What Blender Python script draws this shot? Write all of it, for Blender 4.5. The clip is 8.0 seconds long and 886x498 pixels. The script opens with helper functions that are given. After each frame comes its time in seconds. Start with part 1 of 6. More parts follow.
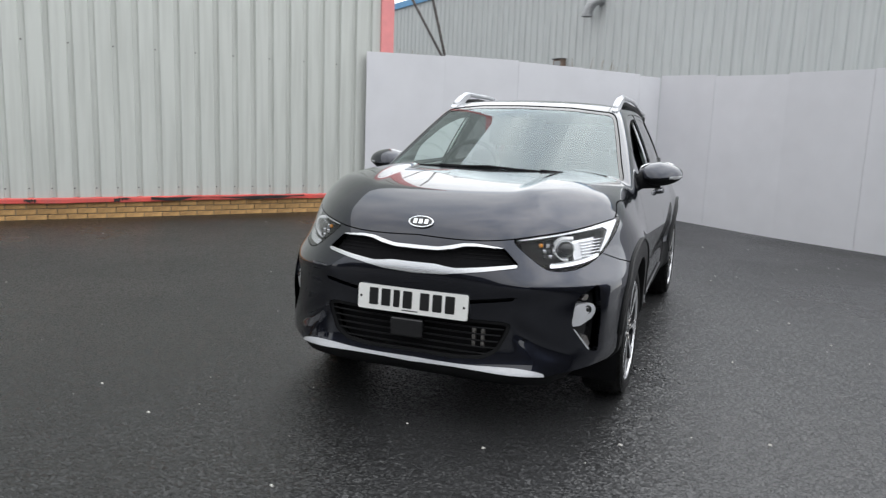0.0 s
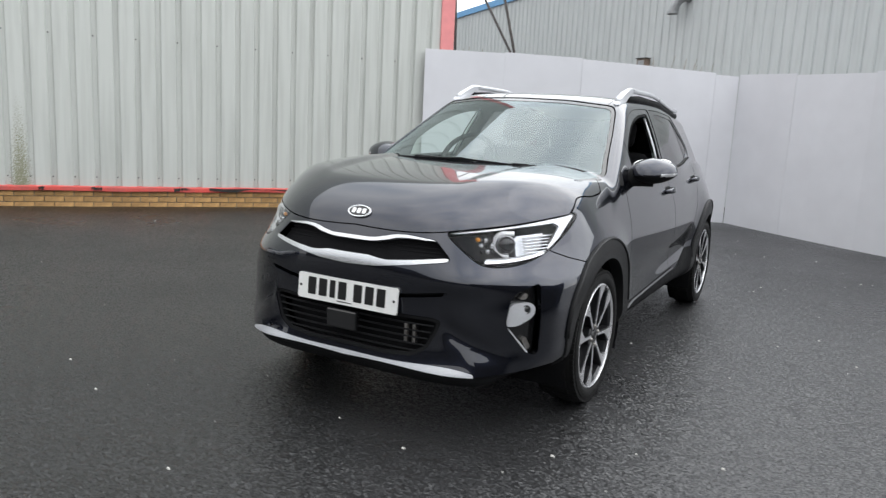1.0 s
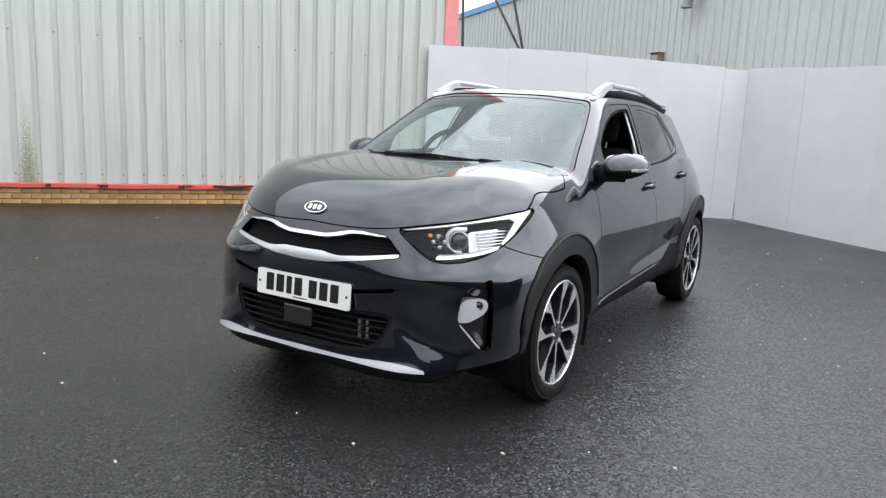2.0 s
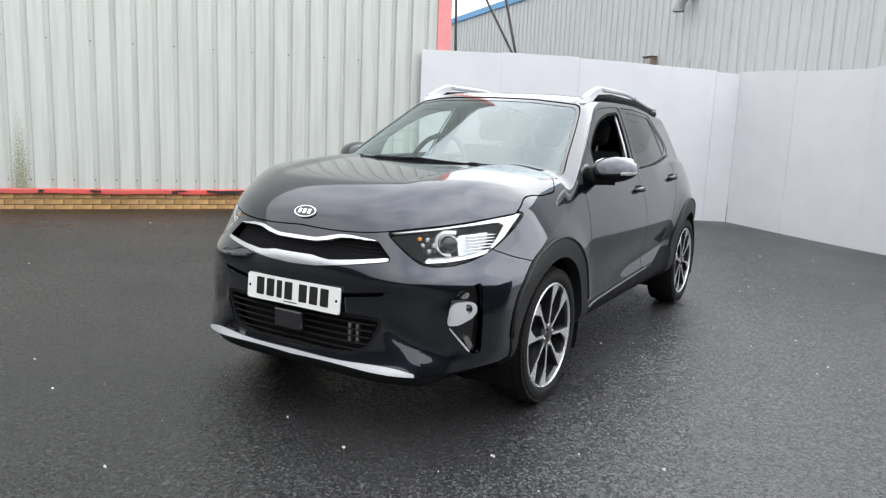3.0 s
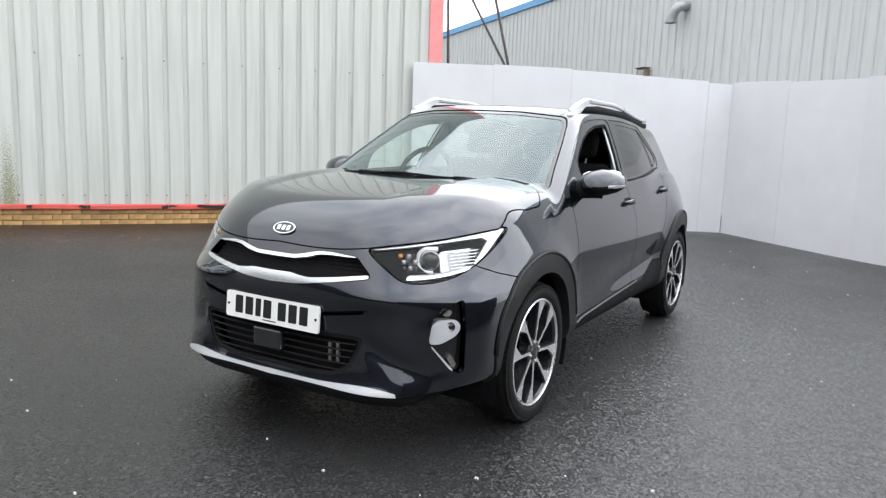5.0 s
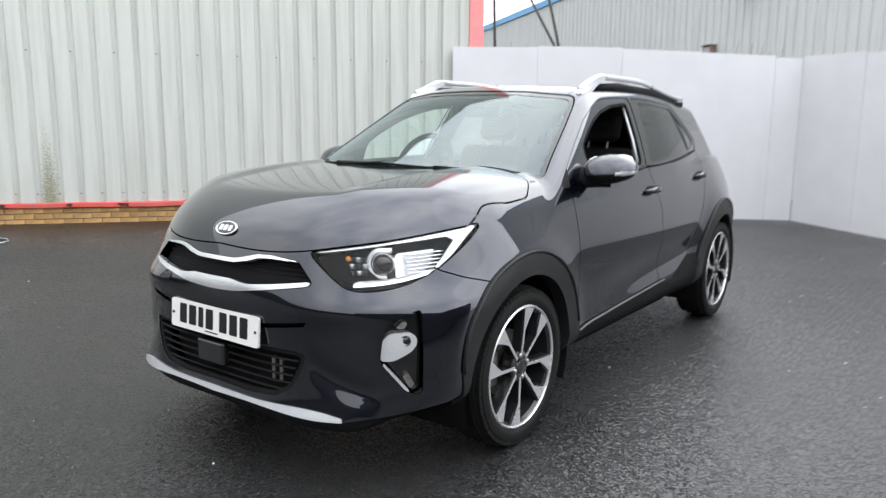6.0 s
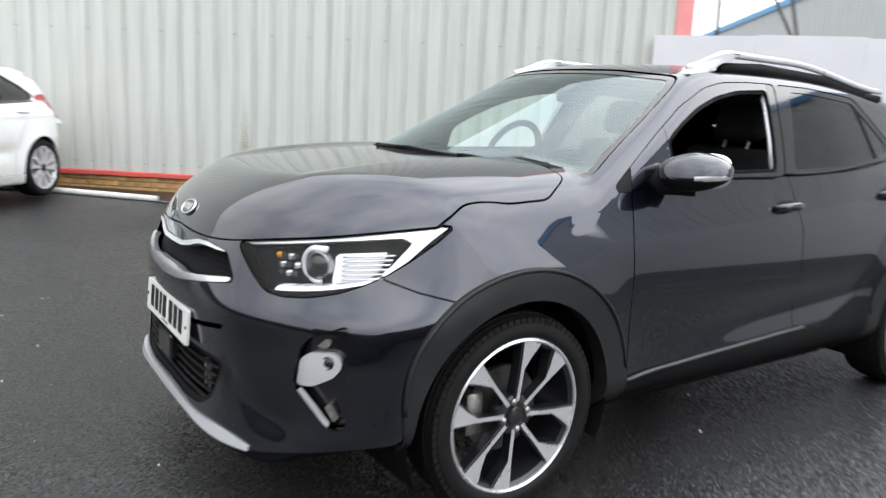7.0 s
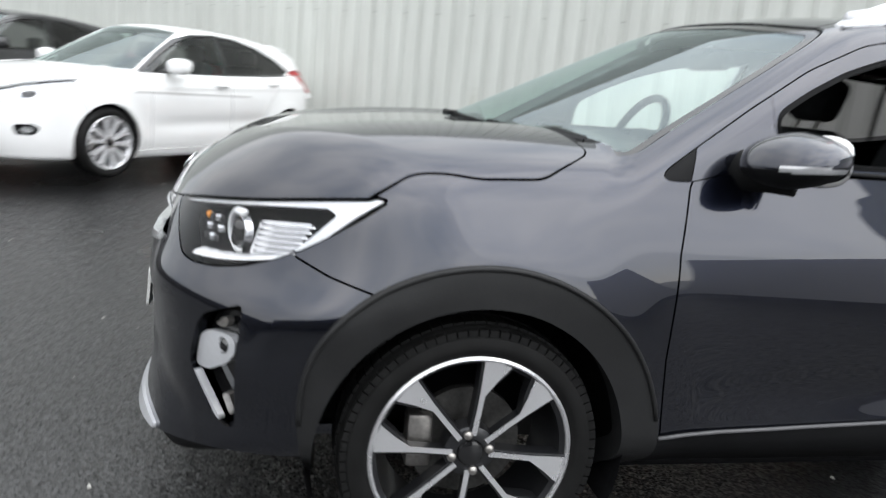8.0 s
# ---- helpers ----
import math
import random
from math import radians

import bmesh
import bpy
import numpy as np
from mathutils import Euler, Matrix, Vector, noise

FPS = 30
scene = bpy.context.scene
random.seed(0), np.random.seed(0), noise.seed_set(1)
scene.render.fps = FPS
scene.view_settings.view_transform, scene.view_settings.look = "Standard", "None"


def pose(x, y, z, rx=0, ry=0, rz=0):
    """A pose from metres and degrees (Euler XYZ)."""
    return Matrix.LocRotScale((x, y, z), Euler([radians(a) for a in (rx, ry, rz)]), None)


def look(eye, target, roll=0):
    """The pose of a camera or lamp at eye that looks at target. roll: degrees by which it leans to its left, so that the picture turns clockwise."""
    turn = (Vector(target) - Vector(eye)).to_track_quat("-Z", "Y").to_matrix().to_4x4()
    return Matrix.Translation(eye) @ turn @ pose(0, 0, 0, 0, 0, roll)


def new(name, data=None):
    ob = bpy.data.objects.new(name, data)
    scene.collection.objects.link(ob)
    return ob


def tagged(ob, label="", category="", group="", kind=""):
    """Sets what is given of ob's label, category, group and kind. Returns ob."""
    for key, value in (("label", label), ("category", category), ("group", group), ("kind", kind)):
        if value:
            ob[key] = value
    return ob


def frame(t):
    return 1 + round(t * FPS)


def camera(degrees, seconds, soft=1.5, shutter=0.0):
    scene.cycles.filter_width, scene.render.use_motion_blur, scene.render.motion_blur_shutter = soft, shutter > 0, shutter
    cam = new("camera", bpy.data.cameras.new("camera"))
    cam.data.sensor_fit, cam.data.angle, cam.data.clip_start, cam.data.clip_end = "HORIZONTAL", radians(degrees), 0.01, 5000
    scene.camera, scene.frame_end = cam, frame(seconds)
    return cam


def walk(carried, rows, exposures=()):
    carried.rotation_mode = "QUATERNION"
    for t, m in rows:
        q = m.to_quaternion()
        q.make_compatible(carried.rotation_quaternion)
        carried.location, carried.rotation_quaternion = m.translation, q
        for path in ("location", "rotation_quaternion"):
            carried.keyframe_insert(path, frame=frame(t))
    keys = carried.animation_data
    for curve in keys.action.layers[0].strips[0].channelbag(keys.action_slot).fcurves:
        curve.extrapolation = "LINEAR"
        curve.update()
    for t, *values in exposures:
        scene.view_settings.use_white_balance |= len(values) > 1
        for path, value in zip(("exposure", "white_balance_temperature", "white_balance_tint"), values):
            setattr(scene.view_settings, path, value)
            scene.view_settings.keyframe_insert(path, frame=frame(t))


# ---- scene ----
cam = camera(62.5, 8.0, soft=1.25, shutter=0.6)
PATH = [
    (0, (1.237, -3.683, 1.304), (0.526, -1.843, 0.973), 2.1),
    (0.5, (1.526, -3.488, 1.277), (0.687, -1.702, 0.949), 2.9),
    (1, (1.826, -3.274, 1.27), (0.862, -1.555, 0.934), 2.9),
    (1.5, (2.015, -3.144, 1.28), (0.995, -1.464, 0.912), 3.5),
    (2, (2.076, -3.117, 1.279), (1.054, -1.433, 0.931), 2.6),
    (3.5, (2.107, -3.107, 1.28), (1.099, -1.412, 0.947), 2.2),
    (4, (2.112, -3.096, 1.283), (1.112, -1.394, 0.96), 1.6),
    (4.5, (2.119, -3.094, 1.285), (1.124, -1.387, 0.975), 1.5),
    (4.7, (2.113, -3.082, 1.29), (1.119, -1.374, 0.983), 1.5),
    (5.8, (2.218, -2.599, 1.285), (1.09, -0.976, 0.981), 2.6),
    (6, (2.254, -2.437, 1.273), (1.077, -0.856, 0.938), 0.4),
    (6.5, (2.382, -1.972, 1.26), (0.976, -0.603, 0.879), 1.6),
    (7, (2.455, -1.415, 1.224), (0.834, -0.304, 0.867), 2.9),
    (7.5, (2.455, -0.935, 1.233), (0.666, -0.113, 0.877), 3.7),
    (8, (2.388, -0.450, 1.168), (0.477, -0.036, 0.744), 5.2),
]
EXPOSURES = [(0.0, -0.10), (1.0, 0.03), (1.5, 0.12), (2.2, 0.26), (3.5, 0.39), (4.7, 0.41), (7.0, 0.35), (8.0, 0.25)]
walk(cam, [(t, look(eye, target, roll)) for t, eye, target, roll in PATH], EXPOSURES)

# ---- light: an overcast sky, with a very wide, weak sun behind the cloud ----
world = bpy.data.worlds.new("overcast_sky")
scene.world = world
world.use_nodes = True
wn, wl = world.node_tree.nodes, world.node_tree.links
wn.clear()
sky = wn.new("ShaderNodeTexSky")
sky.sky_type, sky.sun_disc = "NISHITA", False
sky.sun_elevation, sky.sun_rotation = radians(41), radians(42)
sky_dim = wn.new("ShaderNodeMix")
sky_dim.data_type, sky_dim.blend_type = "RGBA", "MULTIPLY"
sky_dim.inputs["Factor"].default_value = 1.0
sky_dim.inputs["B"].default_value = (0.10, 0.10, 0.10, 1)
wl.new(sky.outputs[0], sky_dim.inputs["A"])
where = wn.new("ShaderNodeTexCoord")
cloud = wn.new("ShaderNodeTexNoise")
cloud.inputs["Scale"].default_value, cloud.inputs["Detail"].default_value, cloud.inputs["Roughness"].default_value = 2.6, 7, 0.55
wl.new(where.outputs["Generated"], cloud.inputs["Vector"])
shade = wn.new("ShaderNodeValToRGB")
shade.color_ramp.elements[0].position, shade.color_ramp.elements[0].color = 0.32, (0.66, 0.71, 0.77, 1)
shade.color_ramp.elements[1].position, shade.color_ramp.elements[1].color = 0.66, (1.22, 1.22, 1.20, 1)
wl.new(cloud.outputs["Fac"], shade.inputs[0])
cover = wn.new("ShaderNodeMix")
cover.data_type = "RGBA"
cover.inputs["Factor"].default_value = 0.9
wl.new(sky_dim.outputs["Result"], cover.inputs["A"])
wl.new(shade.outputs[0], cover.inputs["B"])
# the cloud is brighter towards the hidden sun
SUN_FROM = Vector((0.50, 0.56, 0.66)).normalized()
toward = wn.new("ShaderNodeVectorMath")
toward.operation = "DOT_PRODUCT"
toward.inputs[1].default_value = SUN_FROM
wl.new(where.outputs["Generated"], toward.inputs[0])
veil = wn.new("ShaderNodeMapRange")
veil.interpolation_type = "SMOOTHSTEP"
veil.inputs["From Min"].default_value, veil.inputs["From Max"].default_value = -0.4, 1.0
veil.inputs["To Min"].default_value, veil.inputs["To Max"].default_value = 0.88, 1.65
wl.new(toward.outputs["Value"], veil.inputs["Value"])
back = wn.new("ShaderNodeBackground")
wl.new(cover.outputs["Result"], back.inputs["Color"])
# an overcast sky is about three times as bright overhead as at the horizon
up = wn.new("ShaderNodeSeparateXYZ")
wl.new(where.outputs["Generated"], up.inputs[0])
rise = wn.new("ShaderNodeMapRange")
rise.inputs["From Min"].default_value, rise.inputs["From Max"].default_value = 0.0, 1.0
rise.inputs["To Min"].default_value, rise.inputs["To Max"].default_value = 1.20, 2.05
wl.new(up.outputs["Z"], rise.inputs["Value"])
power = wn.new("ShaderNodeMath")
power.operation = "MULTIPLY"
wl.new(veil.outputs[0], power.inputs[0])
wl.new(rise.outputs[0], power.inputs[1])
wl.new(power.outputs[0], back.inputs["Strength"])
wout = wn.new("ShaderNodeOutputWorld")
wl.new(back.outputs[0], wout.inputs[0])
sun = new("sun", bpy.data.lights.new("sun", "SUN"))
sun.data.energy, sun.data.angle, sun.data.color = 0.4, radians(60), (1.0, 0.97, 0.93)
sun.matrix_world = look(SUN_FROM * 20, (0, 0, 0))
scene.view_settings.exposure = 0.0


# ---- materials ----
def material(name, colour, rough=0.5, metal=0.0, vary=0.12, scale=6.0, fine=90.0, bump=0.0, bump_scale=120.0, coat=0.0, tint=None, coat_rough=0.03, rough_vary=0.08, ior=1.45, per_piece=0.0):
    """A surface with variation at two scales, in the object's own metres: broad stains and fine grain."""
    m = bpy.data.materials.new(name)
    m.use_nodes = True
    n, l = m.node_tree.nodes, m.node_tree.links
    b = n["Principled BSDF"]
    co = n.new("ShaderNodeTexCoord")
    broad, grain = n.new("ShaderNodeTexNoise"), n.new("ShaderNodeTexNoise")
    for tex, s in ((broad, scale), (grain, fine)):
        tex.inputs["Scale"].default_value, tex.inputs["Detail"].default_value = s, 4
        l.new(co.outputs["Object"], tex.inputs["Vector"])
    both = n.new("ShaderNodeMath")
    both.operation = "ADD"
    l.new(broad.outputs["Fac"], both.inputs[0])
    l.new(grain.outputs["Fac"], both.inputs[1])
    span = n.new("ShaderNodeMapRange")
    span.inputs["From Min"].default_value, span.inputs["From Max"].default_value = 0.7, 1.3
    l.new(both.outputs[0], span.inputs["Value"])
    mix = n.new("ShaderNodeMix")
    mix.data_type = "RGBA"
    dark = tint or tuple(c * (1 - 2 * vary) for c in colour)
    mix.inputs["A"].default_value = (*dark, 1)
    mix.inputs["B"].default_value = (*(min(1.0, c * (1 + vary)) for c in colour), 1)
    l.new(span.outputs[0], mix.inputs["Factor"])
    out = mix.outputs["Result"]
    if per_piece:
        info, hsv = n.new("ShaderNodeObjectInfo"), n.new("ShaderNodeHueSaturation")
        rng = n.new("ShaderNodeMapRange")
        rng.inputs["To Min"].default_value, rng.inputs["To Max"].default_value = 1 - per_piece, 1 + per_piece
        l.new(info.outputs["Random"], rng.inputs["Value"])
        l.new(rng.outputs[0], hsv.inputs["Value"])
        l.new(out, hsv.inputs["Color"])
        out = hsv.outputs["Color"]
    l.new(out, b.inputs["Base Color"])
    ro = n.new("ShaderNodeMapRange")
    ro.inputs["To Min"].default_value, ro.inputs["To Max"].default_value = max(0.0, rough - rough_vary), min(1.0, rough + rough_vary)
    l.new(broad.outputs["Fac"], ro.inputs["Value"])
    l.new(ro.outputs[0], b.inputs["Roughness"])
    b.inputs["Metallic"].default_value = metal
    b.inputs["IOR"].default_value = ior
    b.inputs["Coat Weight"].default_value, b.inputs["Coat Roughness"].default_value = coat, coat_rough
    if bump:
        bt, bp = n.new("ShaderNodeTexNoise"), n.new("ShaderNodeBump")
        bt.inputs["Scale"].default_value, bt.inputs["Detail"].default_value = bump_scale, 5
        l.new(co.outputs["Object"], bt.inputs["Vector"])
        bp.inputs["Strength"].default_value, bp.inputs["Distance"].default_value = min(1.0, bump), 0.004
        l.new(bt.outputs["Fac"], bp.inputs["Height"])
        l.new(bp.outputs[0], b.inputs["Normal"])
    return m


def clear_glass(name, colour, ior=1.6, mirror=(1, 1, 1), rough=0.03):
    """Thin glazing: a mirror by Fresnel over tinted see-through."""
    m = bpy.data.materials.new(name)
    m.use_nodes = True
    n, l = m.node_tree.nodes, m.node_tree.links
    n.remove(n["Principled BSDF"])
    see, gloss, mix, edge = n.new("ShaderNodeBsdfTransparent"), n.new("ShaderNodeBsdfGlossy"), n.new("ShaderNodeMixShader"), n.new("ShaderNodeLayerWeight")
    see.inputs["Color"].default_value = (*colour, 1)
    gloss.inputs["Roughness"].default_value = rough
    gloss.inputs["Color"].default_value = (*mirror, 1)
    # a pane reflects alike from both of its sides
    straight = ((ior - 1) / (ior + 1)) ** 2
    edge.inputs["Blend"].default_value = 0.5
    power, fac = n.new("ShaderNodeMath"), n.new("ShaderNodeMath")
    power.operation, power.inputs[1].default_value = "POWER", 4.0
    fac.operation, fac.inputs[1].default_value, fac.inputs[2].default_value = "MULTIPLY_ADD", 1 - straight, straight
    l.new(edge.outputs["Facing"], power.inputs[0])
    l.new(power.outputs[0], fac.inputs[0])
    l.new(fac.outputs[0], mix.inputs["Fac"])
    l.new(see.outputs[0], mix.inputs[1])
    l.new(gloss.outputs[0], mix.inputs[2])
    l.new(mix.outputs[0], n["Material Output"].inputs["Surface"])
    return m


def asphalt_material():
    """Black asphalt, wet: small dark stones, each facet tilted its own way, under a thin film of water."""
    m = bpy.data.materials.new("damp_asphalt")
    m.use_nodes = True
    n, l = m.node_tree.nodes, m.node_tree.links
    b = n["Principled BSDF"]
    co = n.new("ShaderNodeTexCoord")
    stones, small, broad, mid = n.new("ShaderNodeTexVoronoi"), n.new("ShaderNodeTexVoronoi"), n.new("ShaderNodeTexNoise"), n.new("ShaderNodeTexNoise")
    stones.inputs["Scale"].default_value = 110
    small.inputs["Scale"].default_value = 270
    broad.inputs["Scale"].default_value, broad.inputs["Detail"].default_value = 0.5, 6
    mid.inputs["Scale"].default_value, mid.inputs["Detail"].default_value = 14, 7
    for tex in (stones, small, broad, mid):
        l.new(co.outputs["Object"], tex.inputs["Vector"])
    tone = n.new("ShaderNodeValToRGB")
    tone.color_ramp.elements[0].color, tone.color_ramp.elements[1].color = (0.001, 0.001, 0.00105, 1), (0.013, 0.0131, 0.0136, 1)
    sep = n.new("ShaderNodeSeparateColor")
    l.new(stones.outputs["Color"], sep.inputs[0])
    l.new(sep.outputs[0], tone.inputs[0])
    # a broad patch of paler base colour, with a ragged edge
    edge, away, far, paler, pale = n.new("ShaderNodeVectorMath"), n.new("ShaderNodeVectorMath"), n.new("ShaderNodeVectorMath"), n.new("ShaderNodeMapRange"), n.new("ShaderNodeMix")
    edge.operation, edge.inputs["Scale"].default_value = "SCALE", 3.0
    l.new(broad.outputs["Color"], edge.inputs[0])
    far.operation = "ADD"
    l.new(co.outputs["Object"], far.inputs[0])
    l.new(edge.outputs[0], far.inputs[1])
    away.operation, away.inputs[1].default_value = "DISTANCE", (4.9, 2.2, 1.5)
    l.new(far.outputs[0], away.inputs[0])
    paler.interpolation_type = "SMOOTHSTEP"
    paler.inputs["From Min"].default_value, paler.inputs["From Max"].default_value = 4.4, 1.6
    l.new(away.outputs["Value"], paler.inputs["Value"])
    pale.data_type, pale.blend_type = "RGBA", "ADD"
    l.new(paler.outputs[0], pale.inputs["Factor"])
    l.new(tone.outputs[0], pale.inputs["A"])
    l.new(tone.outputs[0], pale.inputs["B"])
    pale_more = n.new("ShaderNodeMix")
    pale_more.data_type, pale_more.blend_type = "RGBA", "ADD"
    pale_more.inputs["B"].default_value = (0.014, 0.014, 0.0144, 1)
    l.new(paler.outputs[0], pale_more.inputs["Factor"])
    l.new(pale.outputs["Result"], pale_more.inputs["A"])
    l.new(pale_more.outputs["Result"], b.inputs["Base Color"])
    wet = n.new("ShaderNodeMapRange")
    wet.inputs["From Min"].default_value, wet.inputs["From Max"].default_value = 0.35, 0.68
    wet.inputs["To Min"].default_value, wet.inputs["To Max"].default_value = 0.26, 0.42
    l.new(broad.outputs["Fac"], wet.inputs["Value"])
    l.new(wet.outputs[0], b.inputs["Roughness"])
    b.inputs["IOR"].default_value = 1.52
    # between the stones lie small dull pits that the water does not fill
    pit, hole = n.new("ShaderNodeTexNoise"), n.new("ShaderNodeMapRange")
    pit.inputs["Scale"].default_value, pit.inputs["Detail"].default_value = 95, 3
    l.new(co.outputs["Object"], pit.inputs["Vector"])
    hole.inputs["From Min"].default_value, hole.inputs["From Max"].default_value = 0.36, 0.48
    hole.inputs["To Min"].default_value, hole.inputs["To Max"].default_value = 0.06, 0.64
    l.new(pit.outputs["Fac"], hole.inputs["Value"])
    l.new(hole.outputs[0], b.inputs["Specular IOR Level"])
    # every stone tilts its own way: a random offset of the normal for each cell, at two sizes
    geo = n.new("ShaderNodeNewGeometry")
    normal = geo.outputs["Normal"]
    for tex, k in ((stones, 0.44), (small, 0.32)):
        off, scale, add = n.new("ShaderNodeVectorMath"), n.new("ShaderNodeVectorMath"), n.new("ShaderNodeVectorMath")
        off.operation, scale.operation, add.operation = "SUBTRACT", "SCALE", "ADD"
        off.inputs[1].default_value = (0.5, 0.5, 0.5)
        l.new(tex.outputs["Color"], off.inputs[0])
        l.new(off.outputs[0], scale.inputs[0])
        scale.inputs["Scale"].default_value = k
        l.new(normal, add.inputs[0])
        l.new(scale.outputs[0], add.inputs[1])
        normal = add.outputs[0]
    unit = n.new("ShaderNodeVectorMath")
    unit.operation = "NORMALIZE"
    l.new(normal, unit.inputs[0])
    bp = n.new("ShaderNodeBump")
    bp.inputs["Strength"].default_value, bp.inputs["Distance"].default_value = 0.6, 0.006
    l.new(mid.outputs["Fac"], bp.inputs["Height"])
    l.new(unit.outputs[0], bp.inputs["Normal"])
    l.new(bp.outputs[0], b.inputs["Normal"])
    return m


def cladding_material(name, colour, streak, dirt, low, spot=-5.54):
    """Painted steel sheet: faint vertical rain streaks, and green dirt in ragged patches near the foot."""
    m = bpy.data.materials.new(name)
    m.use_nodes = True
    n, l = m.node_tree.nodes, m.node_tree.links
    b = n["Principled BSDF"]
    co, mp = n.new("ShaderNodeTexCoord"), n.new("ShaderNodeMapping")
    mp.inputs["Scale"].default_value = (9, 9, 0.5)
    l.new(co.outputs["Object"], mp.inputs["Vector"])
    st, gr, pa = (n.new("ShaderNodeTexNoise") for _ in range(3))
    st.inputs["Scale"].default_value, st.inputs["Detail"].default_value = 1.4, 6
    gr.inputs["Scale"].default_value, gr.inputs["Detail"].default_value = 55, 5
    pa.inputs["Scale"].default_value, pa.inputs["Detail"].default_value = 0.8, 5
    l.new(mp.outputs[0], st.inputs["Vector"])
    l.new(co.outputs["Object"], gr.inputs["Vector"])
    l.new(co.outputs["Object"], pa.inputs["Vector"])
    mix = n.new("ShaderNodeMix")
    mix.data_type = "RGBA"
    mix.inputs["A"].default_value = (*colour, 1)
    mix.inputs["B"].default_value = (*streak, 1)
    r = n.new("ShaderNodeMapRange")
    r.inputs["From Min"].default_value, r.inputs["From Max"].default_value, r.inputs["To Max"].default_value = 0.42, 0.72, 1.0
    l.new(st.outputs["Fac"], r.inputs["Value"])
    l.new(r.outputs[0], mix.inputs["Factor"])
    # moss specks: where the patch noise and the grain are both high, in the lowest metre
    sep = n.new("ShaderNodeSeparateXYZ")
    l.new(co.outputs["Object"], sep.inputs[0])
    fall = n.new("ShaderNodeMapRange")
    fall.inputs["From Min"].default_value, fall.inputs["From Max"].default_value = low + 2.1, low - 0.2
    l.new(sep.outputs["Z"], fall.inputs["Value"])
    a1, a2, cutoff = n.new("ShaderNodeMath"), n.new("ShaderNodeMath"), n.new("ShaderNodeMapRange")
    a1.operation, a2.operation = "MULTIPLY", "MULTIPLY"
    pr = n.new("ShaderNodeMapRange")
    pr.inputs["From Min"].default_value, pr.inputs["From Max"].default_value = 0.26, 0.03
    away, size = n.new("ShaderNodeMath"), n.new("ShaderNodeMath")
    away.operation, away.inputs[1].default_value = "ADD", -spot
    size.operation = "ABSOLUTE"
    l.new(sep.outputs["X"], away.inputs[0])
    l.new(away.outputs[0], size.inputs[0])
    l.new(size.outputs[0], pr.inputs["Value"])
    l.new(fall.outputs[0], a1.inputs[0])
    l.new(pr.outputs[0], a1.inputs[1])
    l.new(a1.outputs[0], a2.inputs[0])
    l.new(gr.outputs["Fac"], a2.inputs[1])
    cutoff.inputs["From Min"].default_value, cutoff.inputs["From Max"].default_value = 0.25, 0.42
    l.new(a2.outputs[0], cutoff.inputs["Value"])
    moss = n.new("ShaderNodeMix")
    moss.data_type = "RGBA"
    l.new(cutoff.outputs[0], moss.inputs["Factor"])
    l.new(mix.outputs["Result"], moss.inputs["A"])
    moss.inputs["B"].default_value = (*dirt, 1)
    l.new(moss.outputs["Result"], b.inputs["Base Color"])
    b.inputs["Roughness"].default_value = 0.42
    bp = n.new("ShaderNodeBump")
    bp.inputs["Strength"].default_value, bp.inputs["Distance"].default_value = 0.15, 0.01
    l.new(pa.outputs["Fac"], bp.inputs["Height"])
    l.new(bp.outputs[0], b.inputs["Normal"])
    return m


ASPHALT = asphalt_material()
WALL_STEEL = cladding_material("pale_green_steel", (0.552, 0.569, 0.540), (0.47, 0.485, 0.458), (0.24, 0.24, 0.16), 0.36)
GREY_STEEL = cladding_material("pale_grey_steel", (0.58, 0.605, 0.605), (0.50, 0.525, 0.525), (0.2, 0.2, 0.15), -3)
RED_PAINT = material("faded_red_paint", (0.62, 0.075, 0.06), 0.5, vary=0.2, scale=5, fine=60, bump=0.2, tint=(0.45, 0.10, 0.09))
PINK_PAINT = material("faded_red_flashing", (0.78, 0.28, 0.28), 0.5, vary=0.05, scale=3, fine=8)
BRICK = material("buff_brick", (0.52, 0.31, 0.13), 0.85, vary=0.22, scale=9, fine=160, bump=0.5, bump_scale=180, per_piece=0.16)
MORTAR = material("grey_mortar", (0.26, 0.22, 0.17), 0.95, vary=0.2, scale=12, fine=150, bump=0.5)
BOARD = material("white_board", (0.69, 0.69, 0.725), 0.55, vary=0.025, scale=0.9, fine=3, per_piece=0.015)
BLUE_TRIM = material("blue_verge_trim", (0.14, 0.38, 0.68), 0.45, vary=0.08)
GALV = material("galvanised_pipe", (0.40, 0.41, 0.42), 0.45, 0.6, vary=0.15, scale=20)
DARK_STEEL = material("rusty_dark_steel", (0.10, 0.09, 0.085), 0.7, 0.3, vary=0.3, scale=15, bump=0.3)
RUST_BROWN = material("brown_box_paint", (0.26, 0.19, 0.15), 0.75, vary=0.25, scale=10)
TWIG = material("dry_twig", (0.34, 0.27, 0.19), 0.9, vary=0.25, scale=30)
SCREW = material("grey_screw_head", (0.20, 0.20, 0.19), 0.5, 0.4)
CONCRETE_WHITE = material("whitewashed_kerb", (0.68, 0.68, 0.66), 0.75, vary=0.12, scale=7, bump=0.3)
PEBBLE = material("pale_grit", (0.50, 0.49, 0.46), 0.8, vary=0.2, per_piece=0.3)
# dark tone of the added walls, there for what the car paint mirrors
UNSEEN_WALL = material("unseen_dark_wall", (0.075, 0.072, 0.068), 0.9, vary=0.3, scale=1.5, fine=30)
FELT = material("black_felt_edge", (0.03, 0.028, 0.027), 0.9, vary=0.3)

